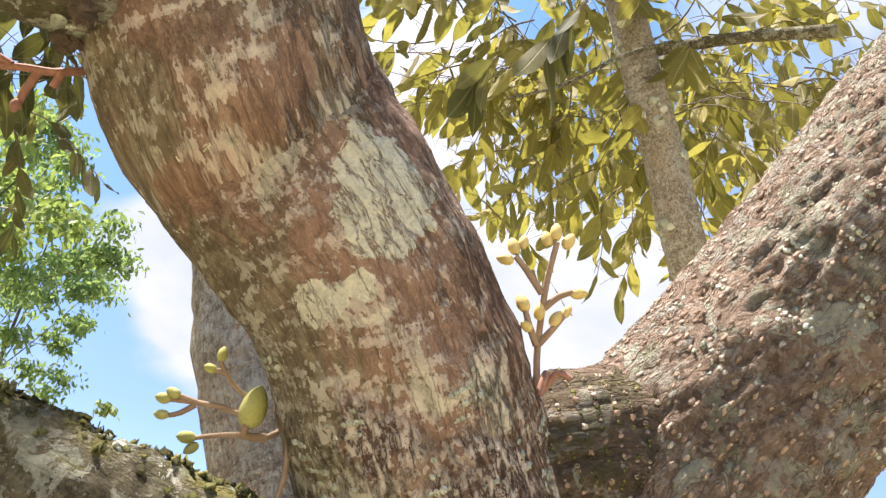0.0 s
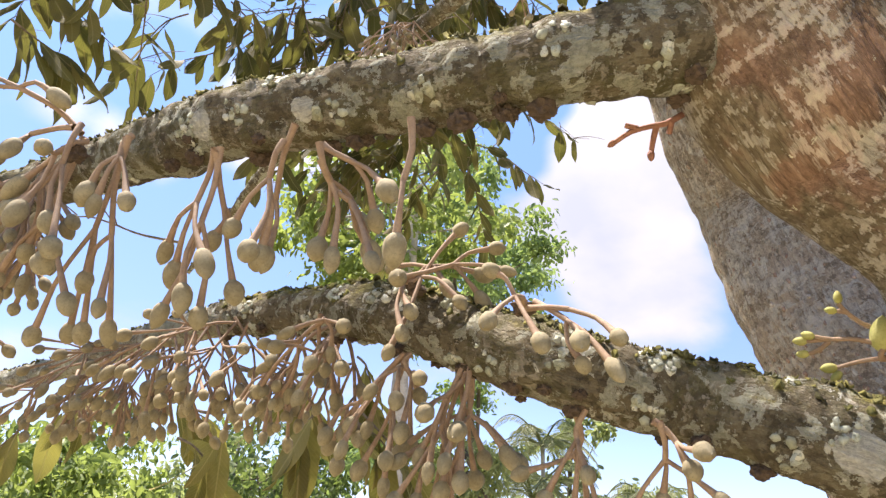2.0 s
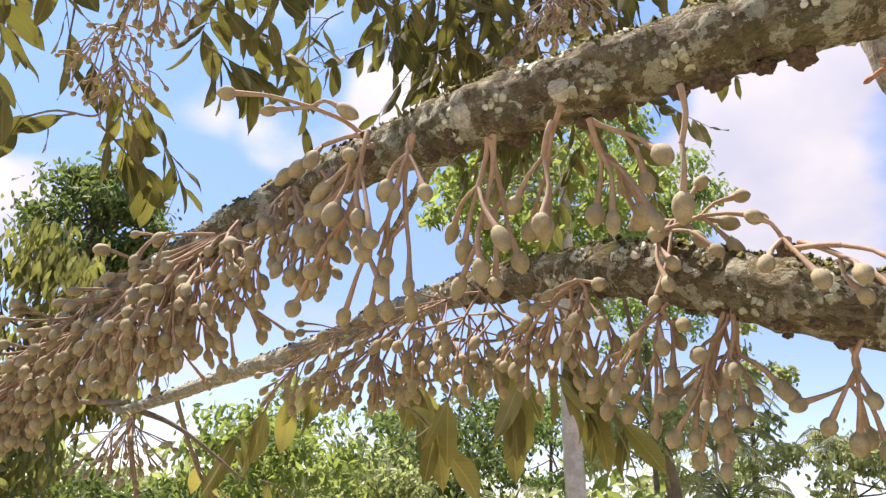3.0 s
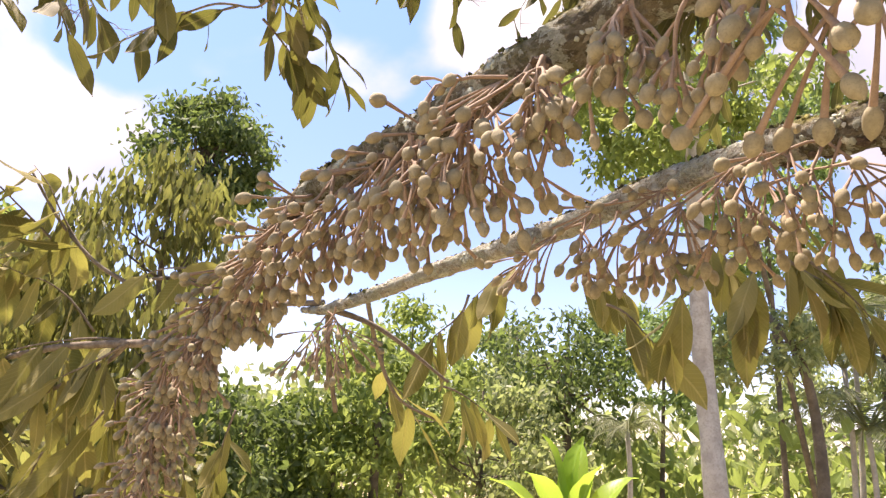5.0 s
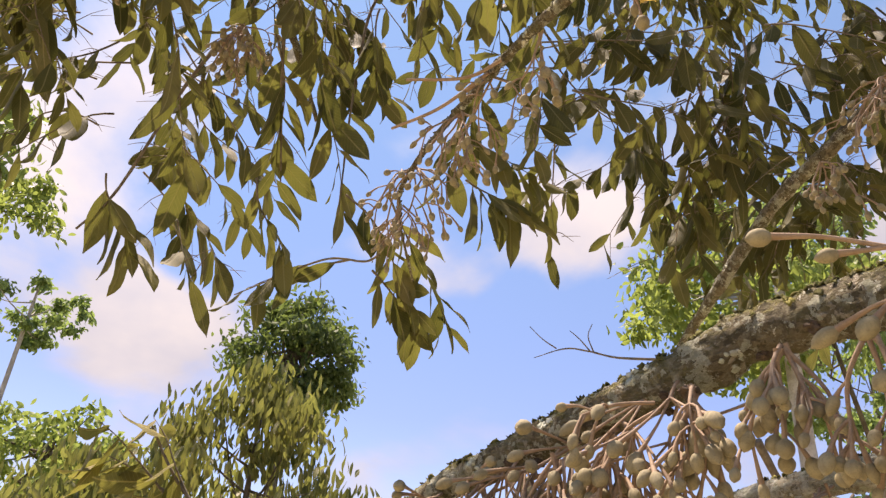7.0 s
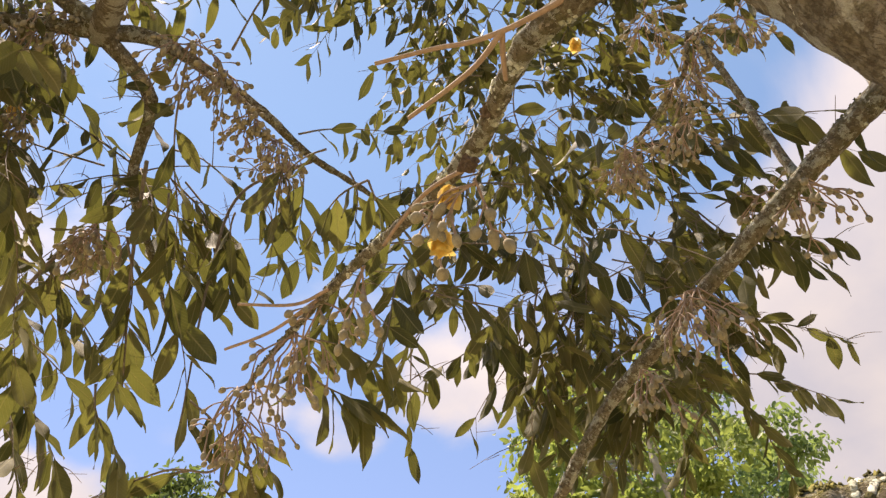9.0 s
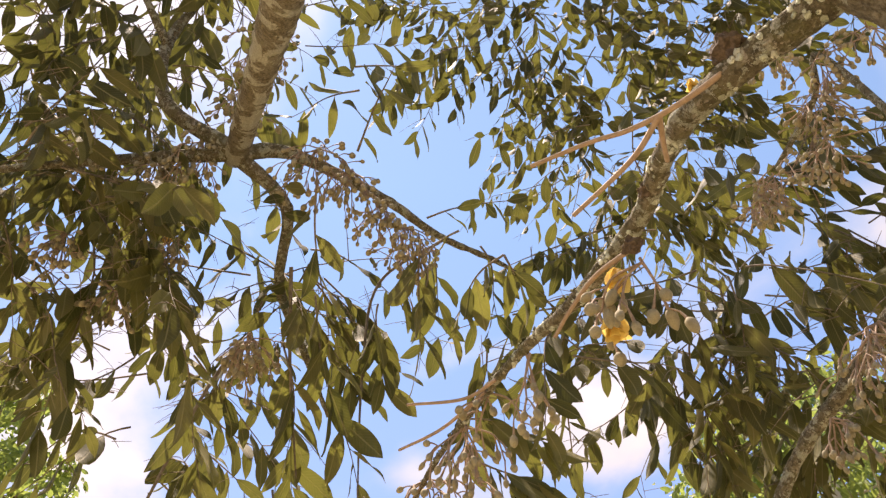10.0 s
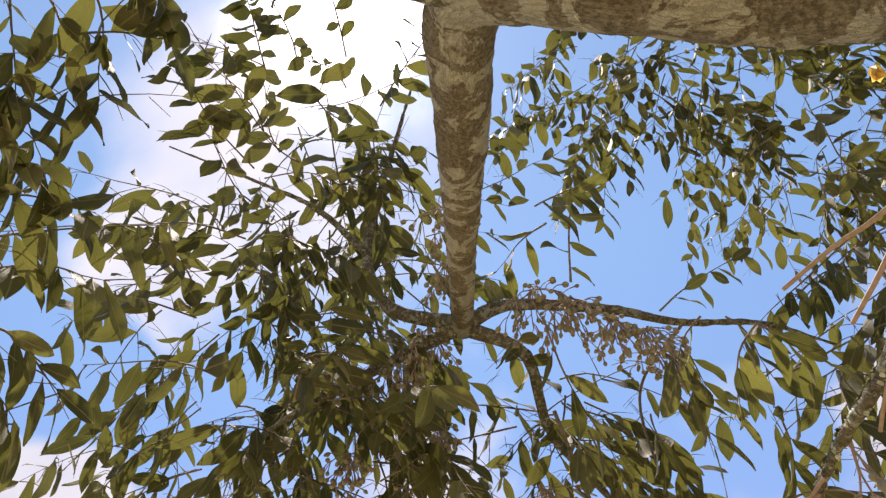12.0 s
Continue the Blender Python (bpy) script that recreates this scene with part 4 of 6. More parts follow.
TWIGS_A = (
    [(-1.783, 0.374, 1.734, 0.008), (-1.835, 0.404, 1.658, 0.006), (-1.906, 0.472, 1.531, 0.005)], [(-1.783, 0.374, 1.734, 0.007), (-1.704, 0.454, 1.694, 0.005), (-1.639, 0.579, 1.599, 0.003)], [(-1.799, 0.366, 1.746, 0.007), (-2.015, 0.308, 1.754, 0.005), (-2.294, 0.23, 1.76, 0.004)], [(-1.689, 0.145, 1.651, 0.008), (-1.958, 0.108, 1.645, 0.009), (-2.243, -0.046, 1.633, 0.008), (-2.479, -0.205, 1.581, 0.006)],
    [(-2.051, 0.057, 1.645, 0.006), (-2.143, 0.028, 1.596, 0.005), (-2.281, -0.063, 1.527, 0.004)],
)
TWIGS_B = (
    [(-1.533, 0.145, 1.785, 0.006), (-1.863, 0.192, 1.805, 0.006), (-2.011, 0.154, 1.795, 0.005), (-2.127, 0.106, 1.796, 0.004)], [(-2.185, 0.079, 1.78, 0.005), (-2.278, 0.005, 1.84, 0.005), (-2.341, -0.076, 1.937, 0.004), (-2.382, -0.147, 2.05, 0.003)], [(-1.393, 0.837, 2.021, 0.009), (-1.414, 0.931, 1.94, 0.007), (-1.423, 1.034, 1.887, 0.005), (-1.399, 1.139, 1.953, 0.004)], [(-1.811, 0.471, 1.784, 0.006), (-1.945, 0.591, 1.672, 0.005), (-1.977, 0.674, 1.574, 0.004), (-1.975, 0.792, 1.526, 0.003)],
    [(-1.423, 1.034, 1.887, 0.005), (-1.553, 0.992, 1.861, 0.004), (-1.655, 0.956, 1.888, 0.003)],
)
TWIGS_C = (
    [(-1.414, 0.931, 1.94, 0.005), (-1.399, 1.079, 1.96, 0.004), (-1.302, 1.175, 2.005, 0.003)], [(-1.831, 0.218, 2.524, 0.004), (-2.041, 0.243, 2.492, 0.003), (-2.156, 0.146, 2.505, 0.003), (-2.419, -0.01, 2.451, 0.0015)], [(-1.934, -0.154, 3.269, 0.006), (-2.066, -0.09, 3.025, 0.005), (-2.215, 0.008, 2.729, 0.002)], [(-2.224, -0.245, 3.121, 0.006), (-2.249, -0.303, 2.94, 0.005), (-2.342, -0.384, 2.622, 0.004), (-2.372, -0.448, 2.495, 0.003)],
    [(-1.954, 0.352, 3.594, 0.006), (-2.058, 0.161, 3.41, 0.005), (-2.06, 0.126, 3.047, 0.004), (-2.083, 0.145, 2.61, 0.002)],
)
for n, rows in enumerate(TWIGS_A + TWIGS_B + TWIGS_C):
    limb("twig", rows, M_TWIG, tree, step=0.012, sides=8, lumps=0.0012, lump_scale=80, seed=30 + n)
branch_droop = limb(
    "branch",
    [(-0.4, 0.06, 2.42, 0.02), (-0.563, 0.026, 2.435, 0.0155), (-0.671, 0.054, 2.467, 0.0135), (-0.787, 0.099, 2.482, 0.013), (-0.956, 0.109, 2.482, 0.011), (-1.174, 0.125, 2.523, 0.0085), (-1.377, 0.13, 2.524, 0.007), (-1.624, 0.138, 2.498, 0.005), (-1.793, 0.196, 2.5, 0.004), (-1.967, 0.33, 2.428, 0.0025)],
    M_BRANCH, tree, "slender lichen-spotted branch drooping to its tip", step=0.008, sides=28, lumps=0.003, lump_scale=70, knots=0.006, seed=4)
branch_leafy = limb(
    "branch",
    [(-0.116, 1.035, 3.127, 0.04), (-0.496, 0.975, 2.959, 0.03), (-0.744, 0.979, 2.875, 0.022), (-0.956, 0.982, 2.795, 0.02), (-1.194, 0.983, 2.692, 0.018), (-1.403, 1.003, 2.621, 0.016), (-1.596, 1.018, 2.486, 0.016), (-1.75, 1.064, 2.418, 0.012), (-1.936, 1.104, 2.312, 0.007)],
    M_BRANCH, tree, "pale branch carrying flower clusters among leaves", step=0.012, sides=20, lumps=0.004, lump_scale=50, knots=0.006, seed=6)
for n, rows in enumerate((
    [(-1.82, -0.39, 3.55, 0.026), (-1.796, -0.237, 3.6, 0.02), (-1.814, 0.081, 3.547, 0.016), (-1.873, 0.297, 3.517, 0.012), (-1.951, 0.602, 3.545, 0.008), (-2.097, 0.89, 3.546, 0.004)],
    [(-1.82, -0.39, 3.55, 0.026), (-1.912, -0.203, 3.481, 0.019), (-2.059, -0.16, 3.3, 0.015), (-2.162, -0.035, 3.149, 0.011), (-2.259, 0.088, 3.003, 0.006)],
    [(-1.82, -0.39, 3.55, 0.024), (-1.896, -0.577, 3.535, 0.019), (-1.959, -0.803, 3.469, 0.014), (-2.043, -1.031, 3.411, 0.009), (-2.158, -1.226, 3.328, 0.005)],
    [(-1.8, -0.4, 3.54, 0.026), (-1.833, -0.619, 3.688, 0.022), (-1.829, -0.691, 3.95, 0.019), (-1.803, -0.652, 4.224, 0.014), (-1.705, -0.552, 4.552, 0.009), (-1.617, -0.455, 4.873, 0.005)],
    [(-1.813, -0.689, 3.962, 0.014), (-1.732, -0.865, 4.161, 0.01), (-1.689, -1.104, 4.333, 0.006), (-1.615, -1.445, 4.532, 0.003)],
)):
    limb("branch", rows, M_BRANCH, tree, step=0.02, sides=14, lumps=0.004, lump_scale=45, knots=0.004, seed=10 + n)

# scales, lichen fronds and moss on the bark
scales(limb_right, "bark_scale", 5200, 0.0016, 0.0048, M_SCALE, limb_right, 1, long=1.5, curl=0.35, keep=lambda c, n: (c[:, 2] < 2.2) & (c[:, 1] < 0.75))
scales(limb_right, "lichen", 90, 0.0016, 0.0048, M_FROND, limb_right, 2, 16, 0.012, curl=0.35, keep=lambda c, n: (c[:, 2] < 2.1) & (c[:, 1] < 0.7))
scales(limb_lean, "bark_scale", 900, 0.0016, 0.0045, M_SCALE, limb_lean, 3, long=1.3, curl=0.08, keep=lambda c, n: c[:, 2] < 1.64)
scales(limb_lean, "lichen", 190, 0.002, 0.0052, M_FROND, limb_lean, 8, 14, 0.011, curl=0.3, keep=lambda c, n: (c[:, 2] < 1.78) * (n[:, 1] < 0.2) * (0.15 + (c[:, 2] < 1.72)))
scales(crotch, "bark_scale", 1100, 0.0016, 0.005, M_SCALE, crotch, 4, curl=0.35)
scales(crotch, "moss", 1500, 0.0012, 0.0038, M_MOSS, crotch, 5, curl=0.5)
scales(limb_rear, "bark_scale", 1500, 0.003, 0.007, M_SCALE, limb_rear, 6, long=1.3, curl=0.05, keep=lambda c, n: (c[:, 2] < 2.3) * (0.25 + (c[:, 2] < 1.85)) * (n[:, 1] < 0.3))
for host, n in ((branch_high, 60), (branch_low, 52), (branch_tip, 16), (branch_droop, 30), (branch_leafy, 26)):
    scales(host, "lichen", n, 0.004, 0.010, M_FROND, host, 10 + n, 9, 0.013, curl=0.3)
    scales(host, "moss", n * 16, 0.003, 0.009, M_MOSS, host, 20 + n, curl=0.7, keep=lambda c, v: (v[:, 2] > 0.45) * (0.15 + (v[:, 2] > 0.7)))

# flower clusters on the two low branches, bud by bud where they hang close
bouquet(tree, (-0.61, 0.11, 1.857), ((-0.697, 0.028, 1.907), (-0.671, 0.052, 1.888), (-0.623, 0.082, 1.88), (-0.68, 0.092, 1.853), (-0.654, 0.091, 1.853), (-0.705, 0.094, 1.855), (-0.589, 0.085, 1.826), (-0.639, 0.092, 1.821), (-0.618, 0.097, 1.797), (-0.596, 0.098, 1.784), (-0.579, 0.097, 1.76), (-0.651, 0.103, 1.803), (-0.686, 0.105, 1.812), (-0.66, 0.118, 1.783), (-0.657, 0.09, 1.783), (-0.6, 0.11, 1.749), (-0.633, 0.124, 1.774), (-0.699, 0.121, 1.75), (-0.678, 0.108, 1.761), (-0.611, 0.134, 1.74), (-0.712, 0.116, 1.73)), 0.0161, 1)
bouquet(tree, (-0.567, 0.124, 1.853), ((-0.541, 0.124, 1.801), (-0.571, 0.118, 1.803), (-0.578, 0.108, 1.807), (-0.59, 0.147, 1.733), (-0.615, 0.169, 1.73), (-0.617, 0.151, 1.759), (-0.681, 0.155, 1.726), (-0.667, 0.17, 1.732), (-0.64, 0.17, 1.732)), 0.0161, 2)
bouquet(tree, (-0.502, 0.157, 1.846), ((-0.502, 0.158, 1.761), (-0.545, 0.17, 1.765), (-0.564, 0.172, 1.781), (-0.527, 0.168, 1.745), (-0.554, 0.177, 1.73), (-0.523, 0.183, 1.726), (-0.52, 0.206, 1.755), (-0.536, 0.197, 1.8)), 0.0170, 3)
bouquet(tree, (-0.454, 0.179, 1.852), ((-0.457, 0.175, 1.77), (-0.494, 0.183, 1.798), (-0.487, 0.2, 1.781), (-0.483, 0.209, 1.773), (-0.517, 0.226, 1.788)), 0.0170, 4)
bouquet(tree, (-0.427, 0.187, 1.836), ((-0.428, 0.211, 1.77), (-0.445, 0.216, 1.787), (-0.442, 0.241, 1.808), (-0.399, 0.217, 1.766), (-0.421, 0.243, 1.792), (-0.438, 0.259, 1.783), (-0.386, 0.213, 1.804), (-0.406, 0.224, 1.799)), 0.0166, 5)
bouquet(tree, (-0.356, 0.199, 1.839), ((-0.36, 0.197, 1.766),), 0.0193, 6)
bouquet(tree, (-0.483, 0.359, 1.807), ((-0.462, 0.326, 1.79), (-0.447, 0.324, 1.766), (-0.45, 0.327, 1.754), (-0.476, 0.332, 1.744), (-0.447, 0.381, 1.851), (-0.434, 0.362, 1.788), (-0.432, 0.391, 1.801), (-0.416, 0.393, 1.836), (-0.401, 0.386, 1.822), (-0.448, 0.368, 1.808), (-0.441, 0.401, 1.826), (-0.511, 0.379, 1.83)), 0.0152, 7)
bouquet(tree, (-0.497, 0.388, 1.748), ((-0.517, 0.363, 1.717), (-0.492, 0.365, 1.707), (-0.492, 0.394, 1.715), (-0.544, 0.377, 1.688), (-0.539, 0.359, 1.67), (-0.531, 0.39, 1.694), (-0.502, 0.375, 1.664), (-0.518, 0.397, 1.645), (-0.536, 0.402, 1.658), (-0.472, 0.378, 1.73), (-0.486, 0.381, 1.691), (-0.493, 0.41, 1.681), (-0.571, 0.381, 1.68), (-0.59, 0.395, 1.673), (-0.566, 0.395, 1.665)), 0.0161, 8)
bouquet(tree, (-0.583, 0.363, 1.785), ((-0.583, 0.326, 1.761), (-0.555, 0.352, 1.775), (-0.56, 0.357, 1.754), (-0.59, 0.366, 1.73), (-0.596, 0.399, 1.716), (-0.623, 0.391, 1.731), (-0.624, 0.345, 1.753), (-0.664, 0.378, 1.723), (-0.638, 0.381, 1.713)), 0.0147, 9)
bouquet(tree, (-0.43, 0.394, 1.735), ((-0.447, 0.362, 1.69), (-0.465, 0.384, 1.671), (-0.454, 0.372, 1.654), (-0.429, 0.368, 1.657), (-0.425, 0.38, 1.642), (-0.445, 0.389, 1.641), (-0.446, 0.397, 1.624), (-0.484, 0.378, 1.635), (-0.475, 0.391, 1.631), (-0.448, 0.403, 1.606), (-0.434, 0.419, 1.674), (-0.462, 0.417, 1.678)), 0.0161, 10)
bouquet(tree, (-0.356, 0.357, 1.769), ((-0.354, 0.303, 1.735), (-0.361, 0.331, 1.782), (-0.327, 0.316, 1.731), (-0.302, 0.327, 1.728), (-0.308, 0.342, 1.718), (-0.28, 0.338, 1.719), (-0.28, 0.343, 1.738)), 0.0152, 11)
bouquet(tree, (-0.339, 0.413, 1.698), ((-0.332, 0.399, 1.651), (-0.364, 0.408, 1.632), (-0.352, 0.422, 1.629), (-0.338, 0.44, 1.622), (-0.38, 0.413, 1.65), (-0.362, 0.467, 1.638)), 0.0161, 12)
bouquet(tree, (-0.274, 0.407, 1.687), ((-0.24, 0.392, 1.667), (-0.254, 0.412, 1.661), (-0.268, 0.446, 1.627), (-0.303, 0.441, 1.628), (-0.247, 0.431, 1.637), (-0.287, 0.448, 1.644)), 0.0170, 13)
bouquet(tree, (-0.432, 0.395, 1.727), ((-0.428, 0.378, 1.682), (-0.406, 0.406, 1.671), (-0.453, 0.404, 1.644), (-0.446, 0.436, 1.654), (-0.407, 0.437, 1.668), (-0.495, 0.405, 1.677), (-0.489, 0.391, 1.657), (-0.494, 0.436, 1.62), (-0.459, 0.409, 1.623)), 0.0170, 14)
OTHER_CLUSTERS = (
    ((-0.796, 0.139, 1.873), 30, .095, .0145, (0, 0, -.6)), ((-0.71, 0.132, 1.864), 20, .09, .0145, (0, 0, -.6)), ((-1.038, 0.089, 1.809), 30, .1, .0145, (0, 0, -.5)),
    ((-0.887, 0.136, 1.857), 34, .092, .0145, (0, 0, -.6)), ((-0.976, 0.11, 1.821), 38, .092, .0145, (-.2, 0, -.7)), ((-0.926, 0.126, 1.845), 10, .09, .0145, (-.5, -.5, .5)),
    ((-0.591, 0.401, 1.788), 24, .1, .0145, (-.2, -.2, -.3)), ((-0.681, 0.424, 1.803), 22, .1, .0145, (0, 0, -.3)),
)
for n, (at, count, reach, size, lean) in enumerate(OTHER_CLUSTERS):
    cluster(tree, at, count, reach, size, lean, seed=n + 1)
FULL_HEADS = (
    ((-0.93, 0.17, 1.88), 18, 0.135, 0.0168), ((-1.014, 0.153, 1.858), 28, 0.14, 0.0165), ((-1.089, 0.151, 1.85), 32, 0.13, 0.0163), ((-1.16, 0.133, 1.835), 34, 0.125, 0.016), ((-1.225, 0.112, 1.815), 36, 0.115, 0.016),
    ((-1.29, 0.095, 1.793), 38, 0.105, 0.0157), ((-1.36, 0.083, 1.765), 40, 0.1, 0.0155), ((-1.43, 0.072, 1.735), 42, 0.086, 0.0152), ((-1.5, 0.07, 1.7), 44, 0.086, 0.015),
    ((-1.58, 0.073, 1.655), 46, 0.086, 0.0147), ((-1.65, 0.071, 1.612), 46, 0.084, 0.0143), ((-1.715, 0.07, 1.56), 44, 0.084, 0.014), ((-1.77, 0.067, 1.51), 42, 0.084, 0.0137),
    ((-1.815, 0.065, 1.45), 40, 0.08, 0.0133), ((-1.845, 0.063, 1.395), 36, 0.08, 0.013), ((-1.86, 0.063, 1.34), 26, 0.075, 0.0125),
)
for n, (at, count, reach, size) in enumerate(FULL_HEADS):
    fan(tree, at, count, reach, size, wide=1.0 if n < 7 else 1.15, seed=n + 40)
LOWER_HEADS = (
    ((-0.76, 0.412, 1.815), 24, 0.11, 0.016), ((-0.83, 0.413, 1.817), 28, 0.11, 0.0158), ((-0.905, 0.425, 1.816), 30, 0.11, 0.0155), ((-0.98, 0.43, 1.814), 30, 0.105, 0.0152), ((-1.06, 0.435, 1.81), 26, 0.1, 0.015),
    ((-1.13, 0.438, 1.803), 20, 0.1, 0.0148), ((-1.22, 0.44, 1.795), 12, 0.095, 0.0145), ((-1.7, 0.35, 1.72), 16, 0.12, 0.0135), ((-1.745, 0.355, 1.71), 16, 0.13, 0.013),
)
for n, (at, count, reach, size) in enumerate(LOWER_HEADS):
    fan(tree, at, count, reach, size, (0.05, -0.25, -1), 1.1, seed=n + 60, thick=0.0014)
HIGH_CLUSTERS_A = (
    ((-0.818, 0.117, 2.443), 14, .1, .018), ((-0.934, 0.103, 2.462), 6, .1, .018), ((-1.15, 0.134, 2.511), 12, .11, .017), ((-1.308, 0.141, 2.538), 14, .12, .016),
    ((-1.411, 0.136, 2.519), 34, .14, .015), ((-1.619, 0.148, 2.512), 40, .16, .015), ((-1.784, 0.197, 2.511), 24, .12, .014), ((-1.04, 0.899, 2.704), 36, .15, .016),
    ((-1.203, 0.898, 2.587), 22, .12, .016), ((-0.744, 0.979, 2.875), 26, .14, .016), ((-1.048, 0.959, 2.753), 34, .16, .015), ((-1.756, -0.159, 3.615), 60, 0.16, .019),
    ((-1.751, -0.05, 3.559), 60, 0.16, .019), ((-1.798, 0.162, 3.434), 60, 0.14, .019),
)
HIGH_CLUSTERS_B = (
    ((-1.786, 0.068, 3.474), 45, 0.13, .019), ((-2.14, -0.198, 3.138), 54, 0.14, .019), ((-1.88, -0.498, 3.626), 60, 0.18, .019), ((-1.963, -0.606, 3.577), 54, 0.16, .019),
    ((-2.203, -0.803, 3.403), 45, 0.14, .019), ((-1.704, -0.4, 4.055), 51, 0.16, .019), ((-1.79, -0.424, 3.834), 45, 0.16, .019), ((-2.267, -0.619, 3.284), 30, 0.11, .019),
    ((-2.463, -1.109, 3.098), 33, 0.13, .019), ((-2.003, -0.837, 3.608), 36, 0.13, .019), ((-2.101, -0.496, 3.409), 36, 0.13, .019), ((-1.114, 1.379, 3.929), 36, .18, .014),
    ((-1.383, 1.302, 3.723), 36, .18, .014), ((-1.219, 1.417, 3.81), 30, .18, .014),
)
HIGH_CLUSTERS_C = (
    ((-1.957, 0.217, 3.509), 30, .18, .016), ((-2.252, -0.197, 3.236), 26, .18, .016),
)
for n, (at, count, reach, size) in enumerate(HIGH_CLUSTERS_A + HIGH_CLUSTERS_B + HIGH_CLUSTERS_C):
    cluster(tree, at, count, reach, size, (0, 0, -.1), 0.9, seed=n + 80, single=False)

# heavy heads of small buds among the leaves of the upper branches
UPPER_HEADS = ((-0.843, 0.96, 3.511), (-0.928, 0.995, 3.454), (-1.162, 1.057, 3.432), (-1.216, 1.019, 3.362), (-0.982, 1.028, 3.334), (-0.734, 1.004, 3.51), (-0.852, 1.067, 2.979), (-0.921, 0.902, 3.654))
for n, at in enumerate(UPPER_HEADS):
    fan(tree, at, 34, 0.1, 0.0165, (0, 0, -1), 1.4, seed=n + 90, thick=0.0015)
limb("branch", [(-0.744, 0.979, 2.875, 0.012), *((*p, 0.008) for p in sorted(UPPER_HEADS[:3], key=lambda p: -p[0]))], M_BRANCH, tree, step=0.02, sides=10, lumps=0.002, lump_scale=50, seed=45)

# leafy twigs that stand clear of the crown
SPRAYS_A = (
    ((-1.87, 0.198, 2.582), (-2.181, 0.545, 2.426), 14, .14), ((-2.116, 0.209, 2.51), (-2.387, 0.025, 2.467), 7, .14), ((-2.096, 0.269, 2.488), (-2.187, 0.463, 2.39), 9, .13), ((-2.011, -0.481, 3.043), (-2.128, -0.227, 2.662), 9, .18),
    ((-2.319, -0.422, 2.648), (-2.4, -0.319, 2.484), 8, .18), ((-2.049, -0.123, 3.078), (-2.222, 0.013, 2.715), 12, .16), ((-1.939, -0.071, 3.192), (-2.095, 0.155, 2.585), 12, .16), ((-1.939, 0.446, 2.761), (-1.976, 0.642, 2.739), 11, .17),
    ((-2.063, 0.367, 3.619), (-2.168, 0.426, 3.418), 6, .16), ((-1.454, -0.147, 3.65), (-1.371, -0.003, 3.615), 4, .17), ((-1.55, -0.103, 3.686), (-1.738, -0.275, 3.697), 5, .15),
)
SPRAYS_B = (
    ((-1.791, 0.406, 3.439), (-1.912, 0.531, 3.282), 6, .16), ((-1.821, 0.217, 3.324), (-1.833, 0.241, 3.161), 4, .16), ((-1.947, 0.125, 3.228), (-2.021, 0.171, 2.999), 8, .16), ((-1.792, 0.221, 3.494), (-1.71, 0.521, 3.626), 7, .13),
    ((-1.404, 1.127, 1.964), (-1.438, 1.016, 1.874), 5, .14), ((-1.406, 1.129, 1.952), (-1.362, 1.139, 1.86), 5, .14), ((-1.654, 0.955, 1.894), (-1.565, 1.025, 1.828), 8, .13), ((-1.226, 1.106, 1.998), (-1.207, 1.183, 1.882), 8, .15),
    ((-1.761, 0.877, 1.91), (-1.846, 0.779, 1.822), 6, .14), ((-2.279, 0.004, 1.839), (-2.382, -0.147, 2.05), 9, .16), ((-2.099, 0.075, 1.653), (-2.413, -0.199, 1.589), 11, .17),
)
SPRAYS_C = (
    ((-2.051, 0.057, 1.645), (-2.285, -0.066, 1.518), 10, .18), ((-1.863, 0.192, 1.805), (-2.131, 0.1, 1.796), 5, .13), ((-2.457, -0.008, 1.886), (-2.602, -0.216, 1.842), 9, .17), ((-2.26, 0.073, 1.503), (-2.352, -0.007, 1.346), 9, .18),
    ((-2.497, -0.131, 1.565), (-2.549, -0.148, 1.404), 8, .18), ((-1.984, 0.622, 1.677), (-2.055, 0.763, 1.524), 6, .15), ((-1.996, 0.819, 1.613), (-2.017, 1.006, 1.54), 8, .15), ((-1.184, 1.013, 1.874), (-1.122, 1.129, 1.787), 8, 0.165),
    ((-1.214, 0.992, 1.849), (-1.257, 0.987, 1.766), 6, 0.155), ((-1.153, 1.053, 1.865), (-1.092, 1.187, 1.744), 7, 0.17), ((-1.225, 0.789, 1.785), (-1.267, 0.787, 1.698), 5, .12),
)
SPRAYS_D = (
    ((-1.65, 0.627, 1.785), (-1.737, 0.594, 1.661), 6, .14), ((-1.489, 0.87, 1.782), (-1.433, 0.967, 1.705), 6, .17), ((-2.117, 0.49, 3.007), (-1.961, 0.714, 2.88), 10, .17), ((-2.058, 0.149, 2.663), (-2.083, 0.412, 2.412), 14, .13),
    ((-2.207, -0.06, 2.713), (-2.211, 0.05, 2.487), 9, .15), ((0.166, 1.246, 2.982), (0.075, 1.3, 2.872), 6, .17), ((-0.029, 1.454, 2.994), (-0.092, 1.495, 2.913), 5, .15),
)
